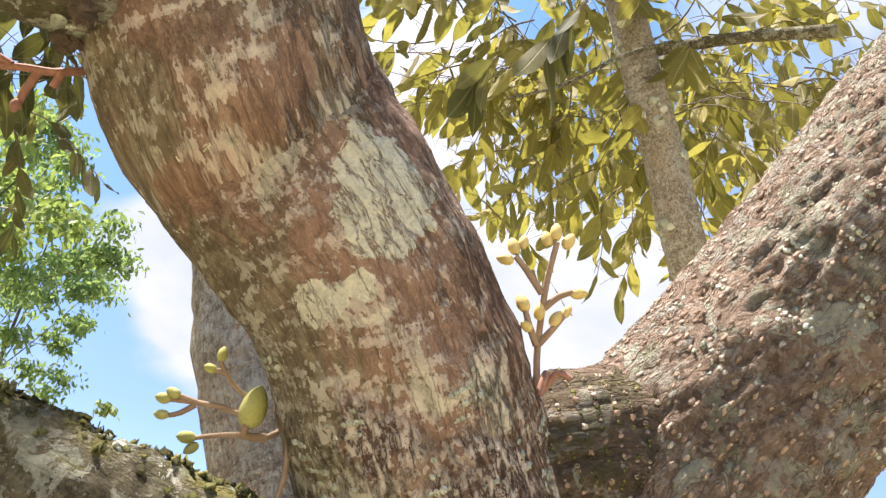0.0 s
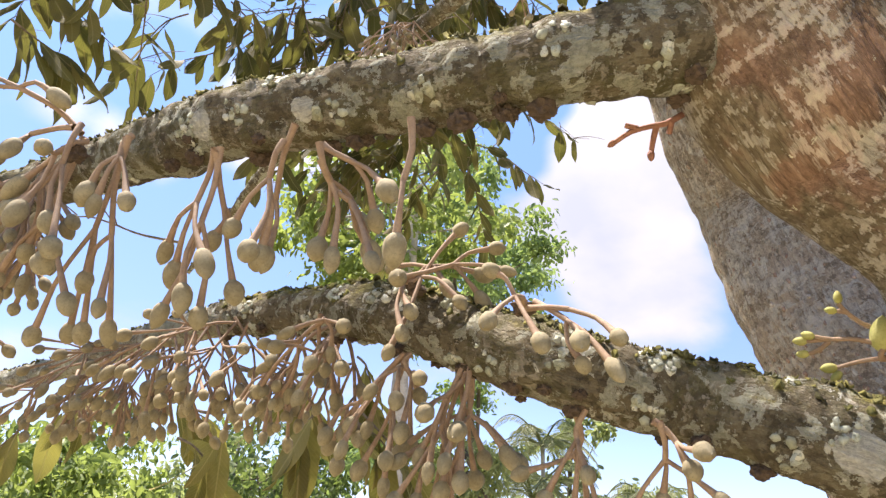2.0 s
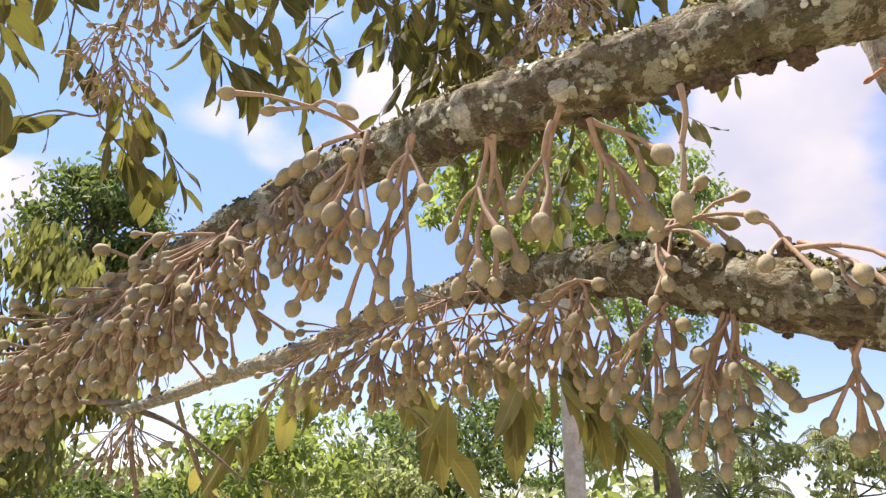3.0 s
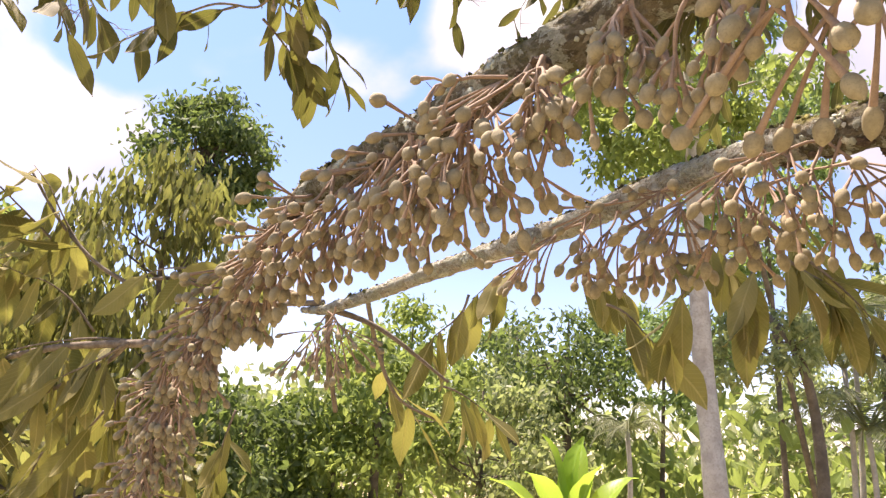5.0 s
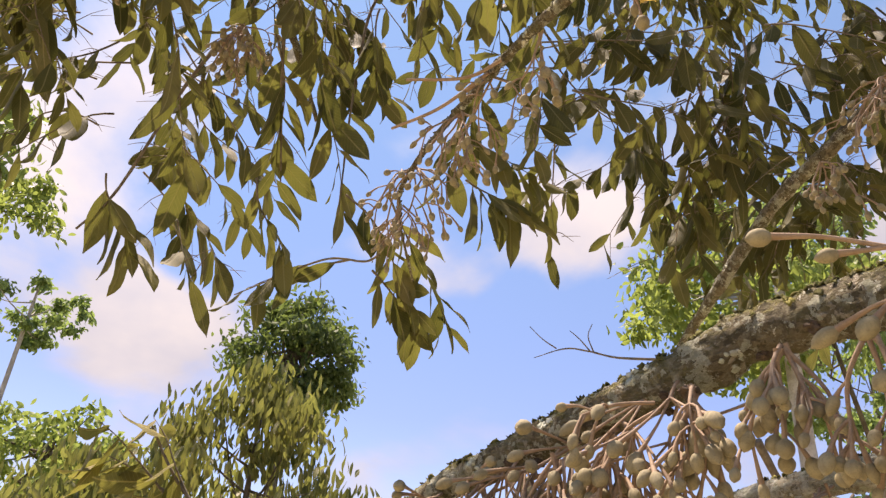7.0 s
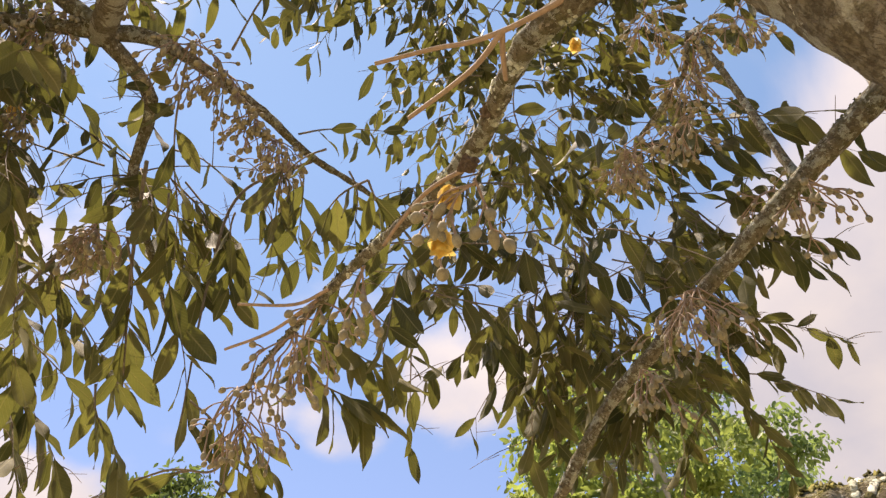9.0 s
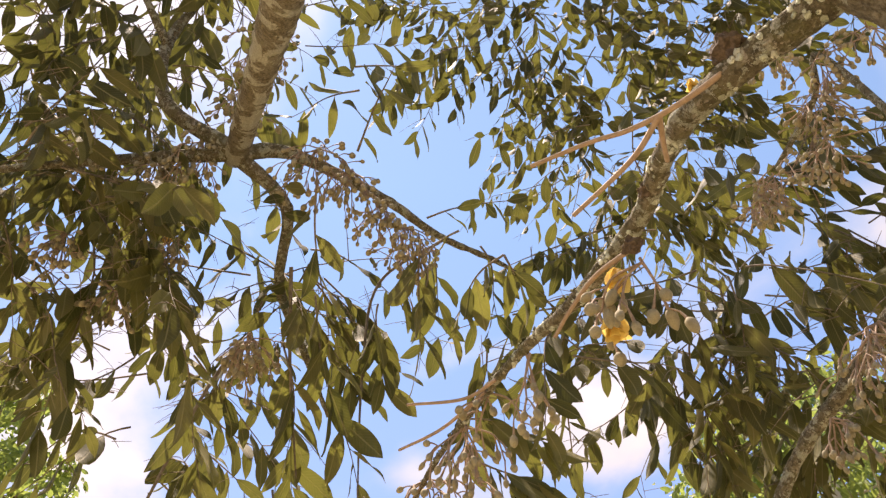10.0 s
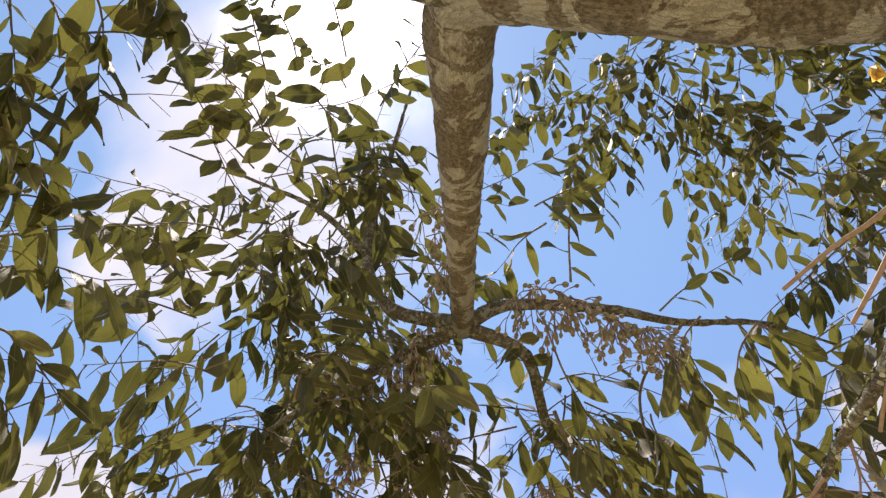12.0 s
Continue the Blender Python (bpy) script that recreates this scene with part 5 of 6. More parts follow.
SPRAYS_E = (
    ((-0.563, -1.152, 3.29), (-0.802, -1.123, 3.212), 9, .14), ((-0.561, -1.069, 3.325), (-0.803, -1.083, 3.228), 9, .14), ((-0.626, -1.271, 3.21), (-0.91, -1.181, 3.126), 10, .14), ((-0.575, -0.994, 3.347), (-0.687, -0.926, 3.331), 8, .13), ((-0.725, -1.311, 3.148), (-0.869, -1.219, 3.129), 9, .14),
    ((-0.669, -1.104, 3.276), (-0.716, -0.932, 3.319), 7, .12), ((-0.942, -1.334, 3.013), (-1.028, -1.018, 3.126), 10, .13), ((-0.99, -1.324, 2.986), (-1.084, -1.108, 3.045), 9, .13), ((-1.046, -1.346, 2.926), (-1.223, -1.197, 2.868), 9, .14), ((-1.069, -1.363, 2.893), (-1.227, -1.284, 2.801), 9, .14),
    ((-0.538, -1.18, 3.284), (-0.751, -1.232, 3.182), 9, .14), ((-0.875, -1.324, 3.062), (-0.968, -1.122, 3.12), 8, .13),
)
SPRAYS_F = (
    ((-1.551, -0.09, 3.403), (-1.324, -0.061, 3.572), 7, .14), ((-1.624, -0.178, 3.355), (-1.931, -0.018, 2.921), 8, .15), ((-1.641, 0.139, 3.233), (-1.807, 0.201, 2.995), 5, .15), ((-1.584, 0.229, 3.248), (-1.744, 0.116, 3.125), 4, .15), ((-1.569, 0.357, 3.19), (-1.754, 0.253, 3.037), 6, .15), ((-1.569, 0.357, 3.19), (-1.607, 0.472, 3.067), 6, .15),
)
SPRAYS_G = (
    ((-2.34, -0.078, 1.882), (-2.372, -0.263, 2.025), 8, .16), ((-2.397, -0.015, 1.861), (-2.446, -0.224, 1.969), 8, .16), ((-2.468, 0.063, 1.695), (-2.526, -0.176, 1.866), 8, .16), ((-2.507, 0.172, 1.682), (-2.603, -0.049, 1.603), 8, .16), ((-2.587, 0.116, 1.589), (-2.65, 0.033, 1.378), 8, .16), ((-2.324, 0.172, 1.644), (-2.398, 0.088, 1.422), 8, .16), ((-2.407, 0.089, 1.611), (-2.435, 0.155, 1.289), 8, .16), ((-2.493, -0.067, 1.626), (-2.553, -0.152, 1.43), 8, .16), ((-2.472, 0.318, 1.399), (-2.489, 0.376, 1.226), 8, .16), ((-2.603, 0.021, 1.408), (-2.646, -0.025, 1.237), 8, .16), ((-2.263, 0.379, 1.523), (-2.317, 0.352, 1.316), 8, .16), ((-2.428, -0.17, 1.77), (-2.495, -0.263, 1.657), 8, .16),
)
# the bough that bears the hindmost sprays comes in over the camera's head
limb("branch", [(-0.47, -0.36, 2.72, 0.03), (-0.45, -0.8, 2.98, 0.02), (-0.5, -1.2, 3.15, 0.014), (-0.62, -1.38, 3.1, 0.009), (-0.95, -1.42, 2.98, 0.006), (-1.08, -1.4, 2.88, 0.004)], M_BRANCH, tree, "mossy bough with drooping leafy twigs", step=0.02, sides=14, lumps=0.003, lump_scale=45, seed=44)
# twigs above 2.2 m take the leaf copy with shade in its colour
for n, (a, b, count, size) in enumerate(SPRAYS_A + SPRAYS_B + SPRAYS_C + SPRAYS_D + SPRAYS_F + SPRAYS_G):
    spray(tree, a, b, count, size, seed=n + 1, r=0.0035, blades=SHADED_LEAF_MESHES if a[2] > 2.2 else LIT_LEAF_MESHES)

# the crown behind and above
crown, crown_wood = Heap(), Heap()


def zone(centre, radii, count, size, seed, leaves=8, droop=0.55, heaps=(crown, crown_wood)):
    rnd = random.Random(seed)
    for i in range(count):
        d = Vector((rnd.gauss(0, 1), rnd.gauss(0, 1), rnd.gauss(0, 1))).normalized() * rnd.random() ** 0.45
        p = Vector(centre) + Vector((d.x * radii[0], d.y * radii[1], d.z * radii[2]))
        out = Vector((d.x, d.y, d.z * 0.3 - 0.35)) + Vector((rnd.uniform(-0.5, 0.5), rnd.uniform(-0.5, 0.5), 0))
        out.normalize()
        q = p + out * rnd.uniform(0.25, 0.5)
        spray(tree, p - out * 0.1, q, leaves + rnd.randrange(-2, 4), size * rnd.uniform(0.85, 1.15), 0.06, droop, 0.004, seed * 100 + i, heaps)


zone((-1.868, 2.002, 3.238), (.42, .4, .3), 26, .15, 12)
zone((-1.852, 1.221, 3.258), (.6, .4, .25), 22, .16, 13)
zone((-1.747, 1.396, 3.603), (.75, .75, .38), 25, .165, 14)
zone((-2.569, -0.44, 3.371), (.5, .45, .35), 8, .16, 15)
zone((-2.032, 1.038, 5.786), (.8, .9, .45), 85, .17, 16)
zone((-2.002, -1.028, 3.954), (.66, .6, .55), 66, .165, 17)
zone((-1.703, -0.877, 4.567), (.5, .5, .4), 22, .16, 25)
zone((-2.18, -0.98, 3.43), (.5, .55, .3), 32, .16, 26)
zone((-2.266, -0.069, 3.451), (.26, .26, .26), 16, .155, 27)
zone((-1.85, 0.62, 3.12), (.28, .28, .22), 6, .15, 33)
zone((-2.896, -0.389, 3.294), (.4, .4, .4), 14, .16, 19)
zone((-2.19, 1.771, 5.222), (.9, .9, .5), 92, .165, 20)
zone((-2.229, -0.724, 4.784), (.6, .6, .5), 18, .16, 22)
zone((-1.502, 1.679, 3.705), (.35, .35, .25), 14, .16, 28)
zone((1.15, 0.95, 4.3), (.7, .7, .6), 50, .16, 31)
zone((-0.6, 1.65, 5.2), (.8, .7, .6), 50, .16, 32)
for n, (a, b, count, size) in enumerate(SPRAYS_E):
    spray(tree, a, b, count, size, seed=n + 200, r=0.0035, crown=(crown, crown_wood))
# the crown's leaf colour carries its own shade
tagged(crown.link("crown", [M_LEAF_SHADED_CROWN], tree), kind="stuff")
tagged(crown_wood.link("crown_wood", [M_TWIG], tree), kind="stuff")

# scars of old flowers under the branches
KNOBS = (
    ((-0.442, 0.233, 1.87), .007), ((-0.468, 0.235, 1.873), .009), ((-0.383, 0.245, 1.871), .008), ((-0.353, 0.246, 1.869), .01), ((-0.32, 0.255, 1.87), .007), ((-0.295, 0.258, 1.869), .01), ((-0.532, 0.217, 1.871), .008),
    ((-0.897, 0.138, 1.858), .010), ((-0.985, 0.115, 1.821), .009), ((-0.614, 0.112, 1.843), .009), ((-0.327, 0.328, 1.925), .008), ((-0.385, 0.327, 1.932), .007),
    ((-0.478, 0.369, 1.802), .009), ((-0.364, 0.364, 1.768), .009), ((-0.431, 0.394, 1.731), .008), ((-0.506, 0.382, 1.753), .008), ((-0.342, 0.409, 1.698), .009), ((-0.584, 0.392, 1.788), .008), 
    ((-0.802, 0.091, 2.443), .013), ((-0.734, 0.072, 2.472), .011), ((-0.519, 0.022, 2.449), .02), ((-1.275, 0.135, 2.542), .010),
)
for n, (at, r) in enumerate(KNOBS):
    knob(tree, at, r, n + 1)

warts(tree, branch_high, 34, 0.004, 0.0085, 3)
warts(tree, branch_low, 30, 0.004, 0.0085, 4)

# single flowers close to the fork
posy(tree, [
    ((0.041, 0.509, 1.792), (0.039, 0.499, 1.819), (0.041, 0.479, 1.854), (0.046, 0.465, 1.881)), ((0.039, 0.481, 1.851), (0.027, 0.473, 1.864), (0.02, 0.469, 1.87)),
    ((0.041, 0.486, 1.843), (0.05, 0.481, 1.85), (0.059, 0.479, 1.853)), ((0.039, 0.498, 1.822), (0.047, 0.49, 1.83), (0.054, 0.486, 1.839)), ((0.038, 0.496, 1.821), (0.032, 0.487, 1.831), (0.029, 0.483, 1.839)),
], [
    ((0.045, 0.464, 1.882), (0, 0, 1), 1.2), ((0.041, 0.466, 1.878), (-.3, 0, 1), 1.1), ((0.051, 0.467, 1.878), (.4, 0, .8), 1.2), ((0.02, 0.468, 1.871), (-.3, 0, 1), 1.2), ((0.019, 0.47, 1.867), (-.8, 0, .1), 1.1), ((0.024, 0.467, 1.875), (.1, 0, 1), 1),
    ((0.057, 0.48, 1.852), (.9, 0, .1), 1.1), ((0.03, 0.483, 1.838), (-.4, 0, .8), 1.3), ((0.038, 0.486, 1.834), (0, -.3, .8), 1.1), ((0.046, 0.488, 1.832), (.4, -.2, .6), 1.1), ((0.054, 0.486, 1.838), (.4, 0, .8), .9), ((0.034, 0.489, 1.828), (-.4, -.4, .1), 1),
], .0086, (M_STALK, M_POSY), label="upright stalk of pale yellow buds", thick=0.0021)
for rows in (((0.044, 0.502, 1.794), (0.052, 0.495, 1.803), (0.061, 0.496, 1.8)), ((0.043, 0.502, 1.794), (0.045, 0.495, 1.802), (0.042, 0.498, 1.788))):
    posy(tree, [rows], [], .01, (M_DEAD, M_DEAD), name="dried_stalk", thick=0.0024)
posy(tree, [
    ((-0.119, 0.521, 1.758), (-0.127, 0.51, 1.747), (-0.138, 0.504, 1.746), (-0.154, 0.503, 1.744), (-0.169, 0.504, 1.741)), ((-0.137, 0.499, 1.754), (-0.152, 0.495, 1.759), (-0.17, 0.493, 1.76), (-0.187, 0.492, 1.76)), ((-0.17, 0.493, 1.76), (-0.18, 0.489, 1.762)),
    ((-0.171, 0.494, 1.759), (-0.179, 0.494, 1.753), (-0.186, 0.495, 1.751)), ((-0.136, 0.504, 1.766), (-0.149, 0.499, 1.773), (-0.157, 0.494, 1.781), (-0.161, 0.49, 1.787)), ((-0.157, 0.494, 1.781), (-0.163, 0.493, 1.782)), ((-0.11, 0.5, 1.745), (-0.108, 0.5, 1.723), (-0.113, 0.502, 1.695)),
], [
    ((-0.18, 0.489, 1.762), (-.8, 0, .3), 1), ((-0.186, 0.492, 1.76), (-.9, 0, .1), 1.05), ((-0.186, 0.495, 1.751), (-.9, 0, 0), .95), ((-0.169, 0.504, 1.741), (-.9, 0, 0), 1.2), ((-0.167, 0.506, 1.738), (-.6, 0, -.5), 1), ((-0.161, 0.49, 1.787), (0, 0, 1), 1), ((-0.163, 0.493, 1.782), (-.8, 0, .2), .9),
], .0085, (M_STALK, M_BUD_GREEN), label="side stalk with small green-yellow buds", thick=0.0017)
posy(tree, [((-0.127, 0.51, 1.747), (-0.139, 0.502, 1.745), (-0.136, 0.495, 1.751))], [((-0.137, 0.498, 1.749), (.12, 0, 1), 1)], .0225, (M_STALK, M_BUD_GREEN), label="stalk with one plump green bud", thick=0.0024)
posy(tree, [
    ((-0.229, 0.353, 1.899), (-0.239, 0.343, 1.888), (-0.249, 0.34, 1.887), (-0.263, 0.336, 1.884), (-0.275, 0.335, 1.878)), ((-0.245, 0.341, 1.887), (-0.249, 0.343, 1.875), (-0.251, 0.345, 1.868)), ((-0.258, 0.337, 1.886), (-0.266, 0.333, 1.889)), ((-0.235, 0.344, 1.889), (-0.238, 0.347, 1.881)),
], [((-0.251, 0.344, 1.869), (0, 0, -1), .8), ((-0.274, 0.335, 1.879), (-.8, 0, -.4), .7)], .009, (M_DEAD, M_DEAD), name="dried_flower", label="withered dark red flower stalk", thick=0.0021)
open_flower(tree, (-0.898, 0.114, 2.415), .05, "open yellow flower hanging from the branch", 1)
open_flower(tree, (-0.848, 0.092, 2.444), .04, "open yellow flower hanging from the branch", 2)
open_flower(tree, (-2.066, -0.114, 3.185), .045, "open yellow flower hanging from the branch", 3)
open_flower(tree, (-2.093, -0.513, 3.422), .045, "open yellow flower hanging from the branch", 4)
open_flower(tree, (-1.078, 0.735, 3.592), .05, "open yellow flower hanging from the branch", 5)

# long withered flower stalks on the high branch
WITHERED = (
    [((-0.525, 0.022, 2.429), (-0.565, 0, 2.418), (-0.603, -0.015, 2.421), (-0.64, -0.033, 2.428), (-0.674, -0.055, 2.438), (-0.732, -0.099, 2.439)),
     ((-0.603, -0.015, 2.421), (-0.641, -0.019, 2.403), (-0.677, -0.03, 2.391), (-0.735, -0.049, 2.379)),
     ((-0.603, -0.015, 2.421), (-0.628, 0.007, 2.416), (-0.648, 0.027, 2.415))],
    [((-0.794, 0.099, 2.445), (-0.859, 0.07, 2.432), (-0.918, 0.061, 2.412), (-0.964, 0.062, 2.399))],
    [((-1.246, 0.12, 2.518), (-1.31, 0.086, 2.508), (-1.398, 0.012, 2.529))],
    [((-1.283, 0.117, 2.515), (-1.393, 0.082, 2.493), (-1.501, 0.037, 2.493))],
)
for stems in WITHERED:
    posy(tree, stems, [], .01, (M_STALK, M_STALK), name="dried_stalk", label="long withered tan flower stalk", thick=0.003)

# dead twigs
limb("twig", [(-1.76, 0.944, 2.311, 0.004), (-1.812, 0.856, 2.309, 0.003), (-1.841, 0.796, 2.318, 0.0025), (-1.872, 0.738, 2.321, 0.002), (-1.925, 0.678, 2.296, 0.001)], M_TWIG, tree, "bare dead twig", step=0.01, sides=6, lumps=0.001, lump_scale=90)
limb("twig", [(-1.841, 0.796, 2.318, 0.002), (-1.843, 0.761, 2.345, 0.0016), (-1.847, 0.733, 2.362, 0.001)], M_TWIG, tree, step=0.01, sides=5)
limb("twig", [(-1.884, 0.719, 2.32, 0.002), (-1.893, 0.681, 2.339, 0.0014), (-1.897, 0.643, 2.365, 0.001)], M_TWIG, tree, step=0.01, sides=5)
limb("twig", [(-1.837, 0.802, 2.318, 0.002), (-1.828, 0.777, 2.352, 0.0014), (-1.809, 0.776, 2.38, 0.001)], M_TWIG, tree, step=0.01, sides=5)


# ---- neighbours and background ----
def far_tree(name, centre, radii, leaf_mat, size, count, label, bark=M_FAR_BARK, r=0.12, seed=0, clumps=40, trunk=True, pointed=0.0, foot=None, tight=1.0, stem=None, blades=None, droop=(0.1, 0.6)):
    """A tree whose crown is many clumps of small leaves round a tapered stem and limbs."""
    rnd = random.Random(seed)
    c = Vector(centre)
    ob = tagged(new(name), label, "bush" if name == "shrub" else "tree", {"shrub": "bushes along the orchard edge", "bronze_sapling": "young fruit trees", "feathery_tree": "airy trees against the sky"}.get(name, ""))
    ob.location = (c.x, c.y, 0) if not foot else (foot[0], foot[1], 0)
    foot = Vector((foot[0], foot[1], -0.2)) if foot else Vector((c.x + rnd.uniform(-0.3, 0.3), c.y, -0.2))
    if stem:
        limb("trunk", stem, bark, ob, step=0.12, sides=16, lumps=stem[0][3] * 0.12, lump_scale=3.0)
    elif trunk:
        limb("trunk", [(*foot, r * 1.3), (*foot.lerp(c, 0.5), r), (*c, r * 0.6), (*(c + Vector((0, 0, radii[2] * 0.8))), r * 0.15)], bark, ob, step=0.25, sides=14, lumps=r * 0.15, lump_scale=2.0)
    heap = Heap()
    for k in range(clumps):
        d = Vector((rnd.gauss(0, 1), rnd.gauss(0, 1), rnd.gauss(0, 1))).normalized()
        s = 0.35 + 0.65 * rnd.random() ** 0.6
        taper = 1 - pointed * max(0.0, d.z)
        p = c + Vector((d.x * radii[0] * taper, d.y * radii[1] * taper, d.z * radii[2])) * s
        if trunk and k % 3 == 0:
            a = c + Vector((0, 0, rnd.uniform(-0.6, 0.3) * radii[2]))
            limb("limb", [(*a, r * 0.3), (*(a.lerp(p, 0.5) - Vector((0, 0, 0.05))), r * 0.2), (*p, r * 0.06)], bark, ob, step=0.2, sides=6)
        w = min(radii) * rnd.uniform(0.22, 0.38) * tight
        for _ in range(count // clumps):
            q = p + Vector((rnd.gauss(0, 1) * w, rnd.gauss(0, 1) * w, rnd.gauss(0, 1) * w * 0.6)) * 0.6
            m = hang(q, (rnd.uniform(-1, 1), rnd.uniform(-1, 1), rnd.uniform(-0.6, 0.4)), size * rnd.uniform(0.7, 1.3), rnd.uniform(-3, 3), rnd.uniform(*droop))
            v, f, uv = (blades or SMALL)[rnd.randrange(4)]
            mm = np.array(m)
            heap.put(v @ mm[:3, :3].T + mm[:3, 3], f, uv)
    tagged(heap.link("crown", [leaf_mat], ob), kind="stuff")
    return ob


# the neighbouring fruit tree behind the fork
def neighbour():
    ob = tagged(new("durian_tree"), "neighbouring fruit tree with slim grey-barked stem", "tree")
    foot = (0.941, 2.747, 2.059)
    ob.location = (foot[0], foot[1], 0)
    stem = limb("trunk", [(foot[0], foot[1], -0.1, 0.09), (*foot, 0.075), (0.732, 2.317, 2.589, 0.068), (0.589, 2.085, 2.878, 0.066), (0.506, 1.954, 3.1, 0.064), (0.425, 1.84, 3.291, 0.06), (0.324, 1.708, 3.613, 0.055), (0.194, 1.535, 4.105, 0.045)], M_TRUNK, ob, "slim pale grey stem ringed with lichen", step=0.015, sides=48, lumps=0.006, lump_scale=24, seed=9)
    scales(stem, "lichen", 46, 0.015, 0.04, M_FROND, stem, 7, 7, 0.05, keep=lambda c, n: c[:, 2] > 1.5)
    limb("branch", [(0.399, 1.792, 3.372, 0.016), (0.593, 1.741, 3.387, 0.018), (0.746, 1.66, 3.349, 0.018), (0.899, 1.584, 3.301, 0.02)], M_BRANCH, ob, step=0.02, sides=12, lumps=0.003, lump_scale=40)
    limb("branch", [(0.469, 1.665, 3.3, 0.007), (0.311, 1.609, 3.175, 0.007), (0.154, 1.568, 3.021, 0.005), (0.009, 1.546, 2.939, 0.003)], M_BRANCH, ob, step=0.02, sides=10, lumps=0.002, lump_scale=40)
    gold, wood = Heap(), Heap()
    zone((0.593, 2.294, 3.63), (.85, .6, .45), 84, .155, 11, heaps=(gold, wood))
    zone((-0.01, 2.01, 3.643), (.35, .4, .25), 14, .15, 21, heaps=(gold, wood))
    zone((0.962, 3.032, 4.415), (1.1, .6, .65), 110, .15, 23, heaps=(gold, wood))
    zone((-0.081, 2.904, 3.884), (.25, .4, .5), 22, .14, 24, heaps=(gold, wood))
    tagged(gold.link("crown", [M_LEAF_LIT_GOLD], ob), kind="stuff")
    tagged(wood.link("crown_wood", [M_TWIG], ob), kind="stuff")


neighbour()
far_tree("broadleaf_tree", (-15.438, 4.014, 6.65), (1.45, 1.45, 1.3), M_LEAF_DEEP, .15, 9000, "dense dark green round-crowned tree standing alone behind the saplings", seed=1, clumps=70, tight=0.85)
far_tree("bronze_sapling", (-6.482, 1.195, 2.493), (1.0, 1.0, 1.1), M_LEAF_BRONZE, .12, 4600, "young fruit tree with bronze and olive leaves", seed=2, r=0.04, clumps=70, pointed=0.65, tight=0.75, blades=NARROW, droop=(0.45, 0.92))
far_tree("broadleaf_tree", (-19.562, 0.055, 4.501), (2.2, 1.8, 1.2), M_LEAF_BRIGHT, .2, 3600, "grey-green spreading tree at the far edge", seed=3, clumps=50)
far_tree("broadleaf_tree", (-4.68, 4.95, 4.7), (1.25, 1.15, .9), M_LEAF_BRIGHT, .1, 5600, "tall tree with pale stem and sunlit yellow-green crown", M_PALM_TRUNK, seed=4, clumps=60, foot=(-3.97, 4.79), tight=0.8, r=0.06,
         stem=[(-3.95, 4.78, -0.1, 0.125), (-4.05, 4.834, 1.13, 0.092), (-4.217, 4.925, 2.24, 0.08), (-4.273, 4.945, 3.48, 0.068), (-4.32, 4.97, 4.5, 0.05), (-4.4, 5.0, 5.2, 0.02)])
far_tree("broadleaf_tree", (-4.1, 5.85, 2.35), (.62, .55, .5), M_LEAF_DARK, .085, 2000, "small dark-stemmed tree with drooping grey-green leaves", seed=41, clumps=30, r=0.03, foot=(-3.75, 5.83), tight=0.8, blades=NARROW,
         stem=[(-3.75, 5.83, -0.1, 0.06), (-3.78, 5.837, 1.5, 0.045), (-3.86, 5.75, 2.22, 0.036), (-4.1, 5.72, 2.6, 0.03), (-4.4, 5.7, 2.8, 0.012)])
far_tree("feathery_tree", (-5.053, 6.576, 5.218), (1.25, 1.0, 1.5), M_LEAF_SOFT, .085, 7000, "feathery bright green tree against the clouds", seed=5, r=0.032, clumps=46, tight=0.62, foot=(-5.448, 9.114, 1.061))
far_tree("feathery_tree", (-5.896, 8.623, 4.975), (1.0, 1.0, 1.6), M_LEAF_SOFT, .085, 6000, "feathery bright green tree against the clouds", seed=6, r=0.032, clumps=38, tight=0.62)
far_tree("shrub", (-7.801, 3.557, 1.055), (1.0, 1.0, .8), M_LEAF_BRIGHT, .1, 4200, "sunlit bright green bush", seed=7, r=0.05)
far_tree("broadleaf_tree", (-13.566, 10.975, 2.671), (1.5, 1.6, 1.3), M_LEAF_DARK, .16, 3200, "dark tree at the edge of the orchard", seed=8, clumps=40, tight=0.6)
far_tree("shrub", (-7.361, 3.788, 1.79), (1.3, 1.1, .7), M_LEAF_BRIGHT, .1, 4200, "sunlit bright green bush", seed=10, r=0.05)
far_tree("shrub", (-5.948, 0.735, 1.118), (1.0, .8, .8), M_LEAF_BRONZE, .11, 3400, "olive-leaved young fruit tree", seed=11, r=0.04)


far_tree("bronze_sapling", (-7.169, 0.221, 2.107), (1.0, 1.0, .8), M_LEAF_BRONZE, .12, 4000, "young fruit tree with bronze and olive leaves", seed=22, r=0.04, clumps=60, pointed=0.4, tight=0.75, blades=NARROW, droop=(0.45, 0.92))


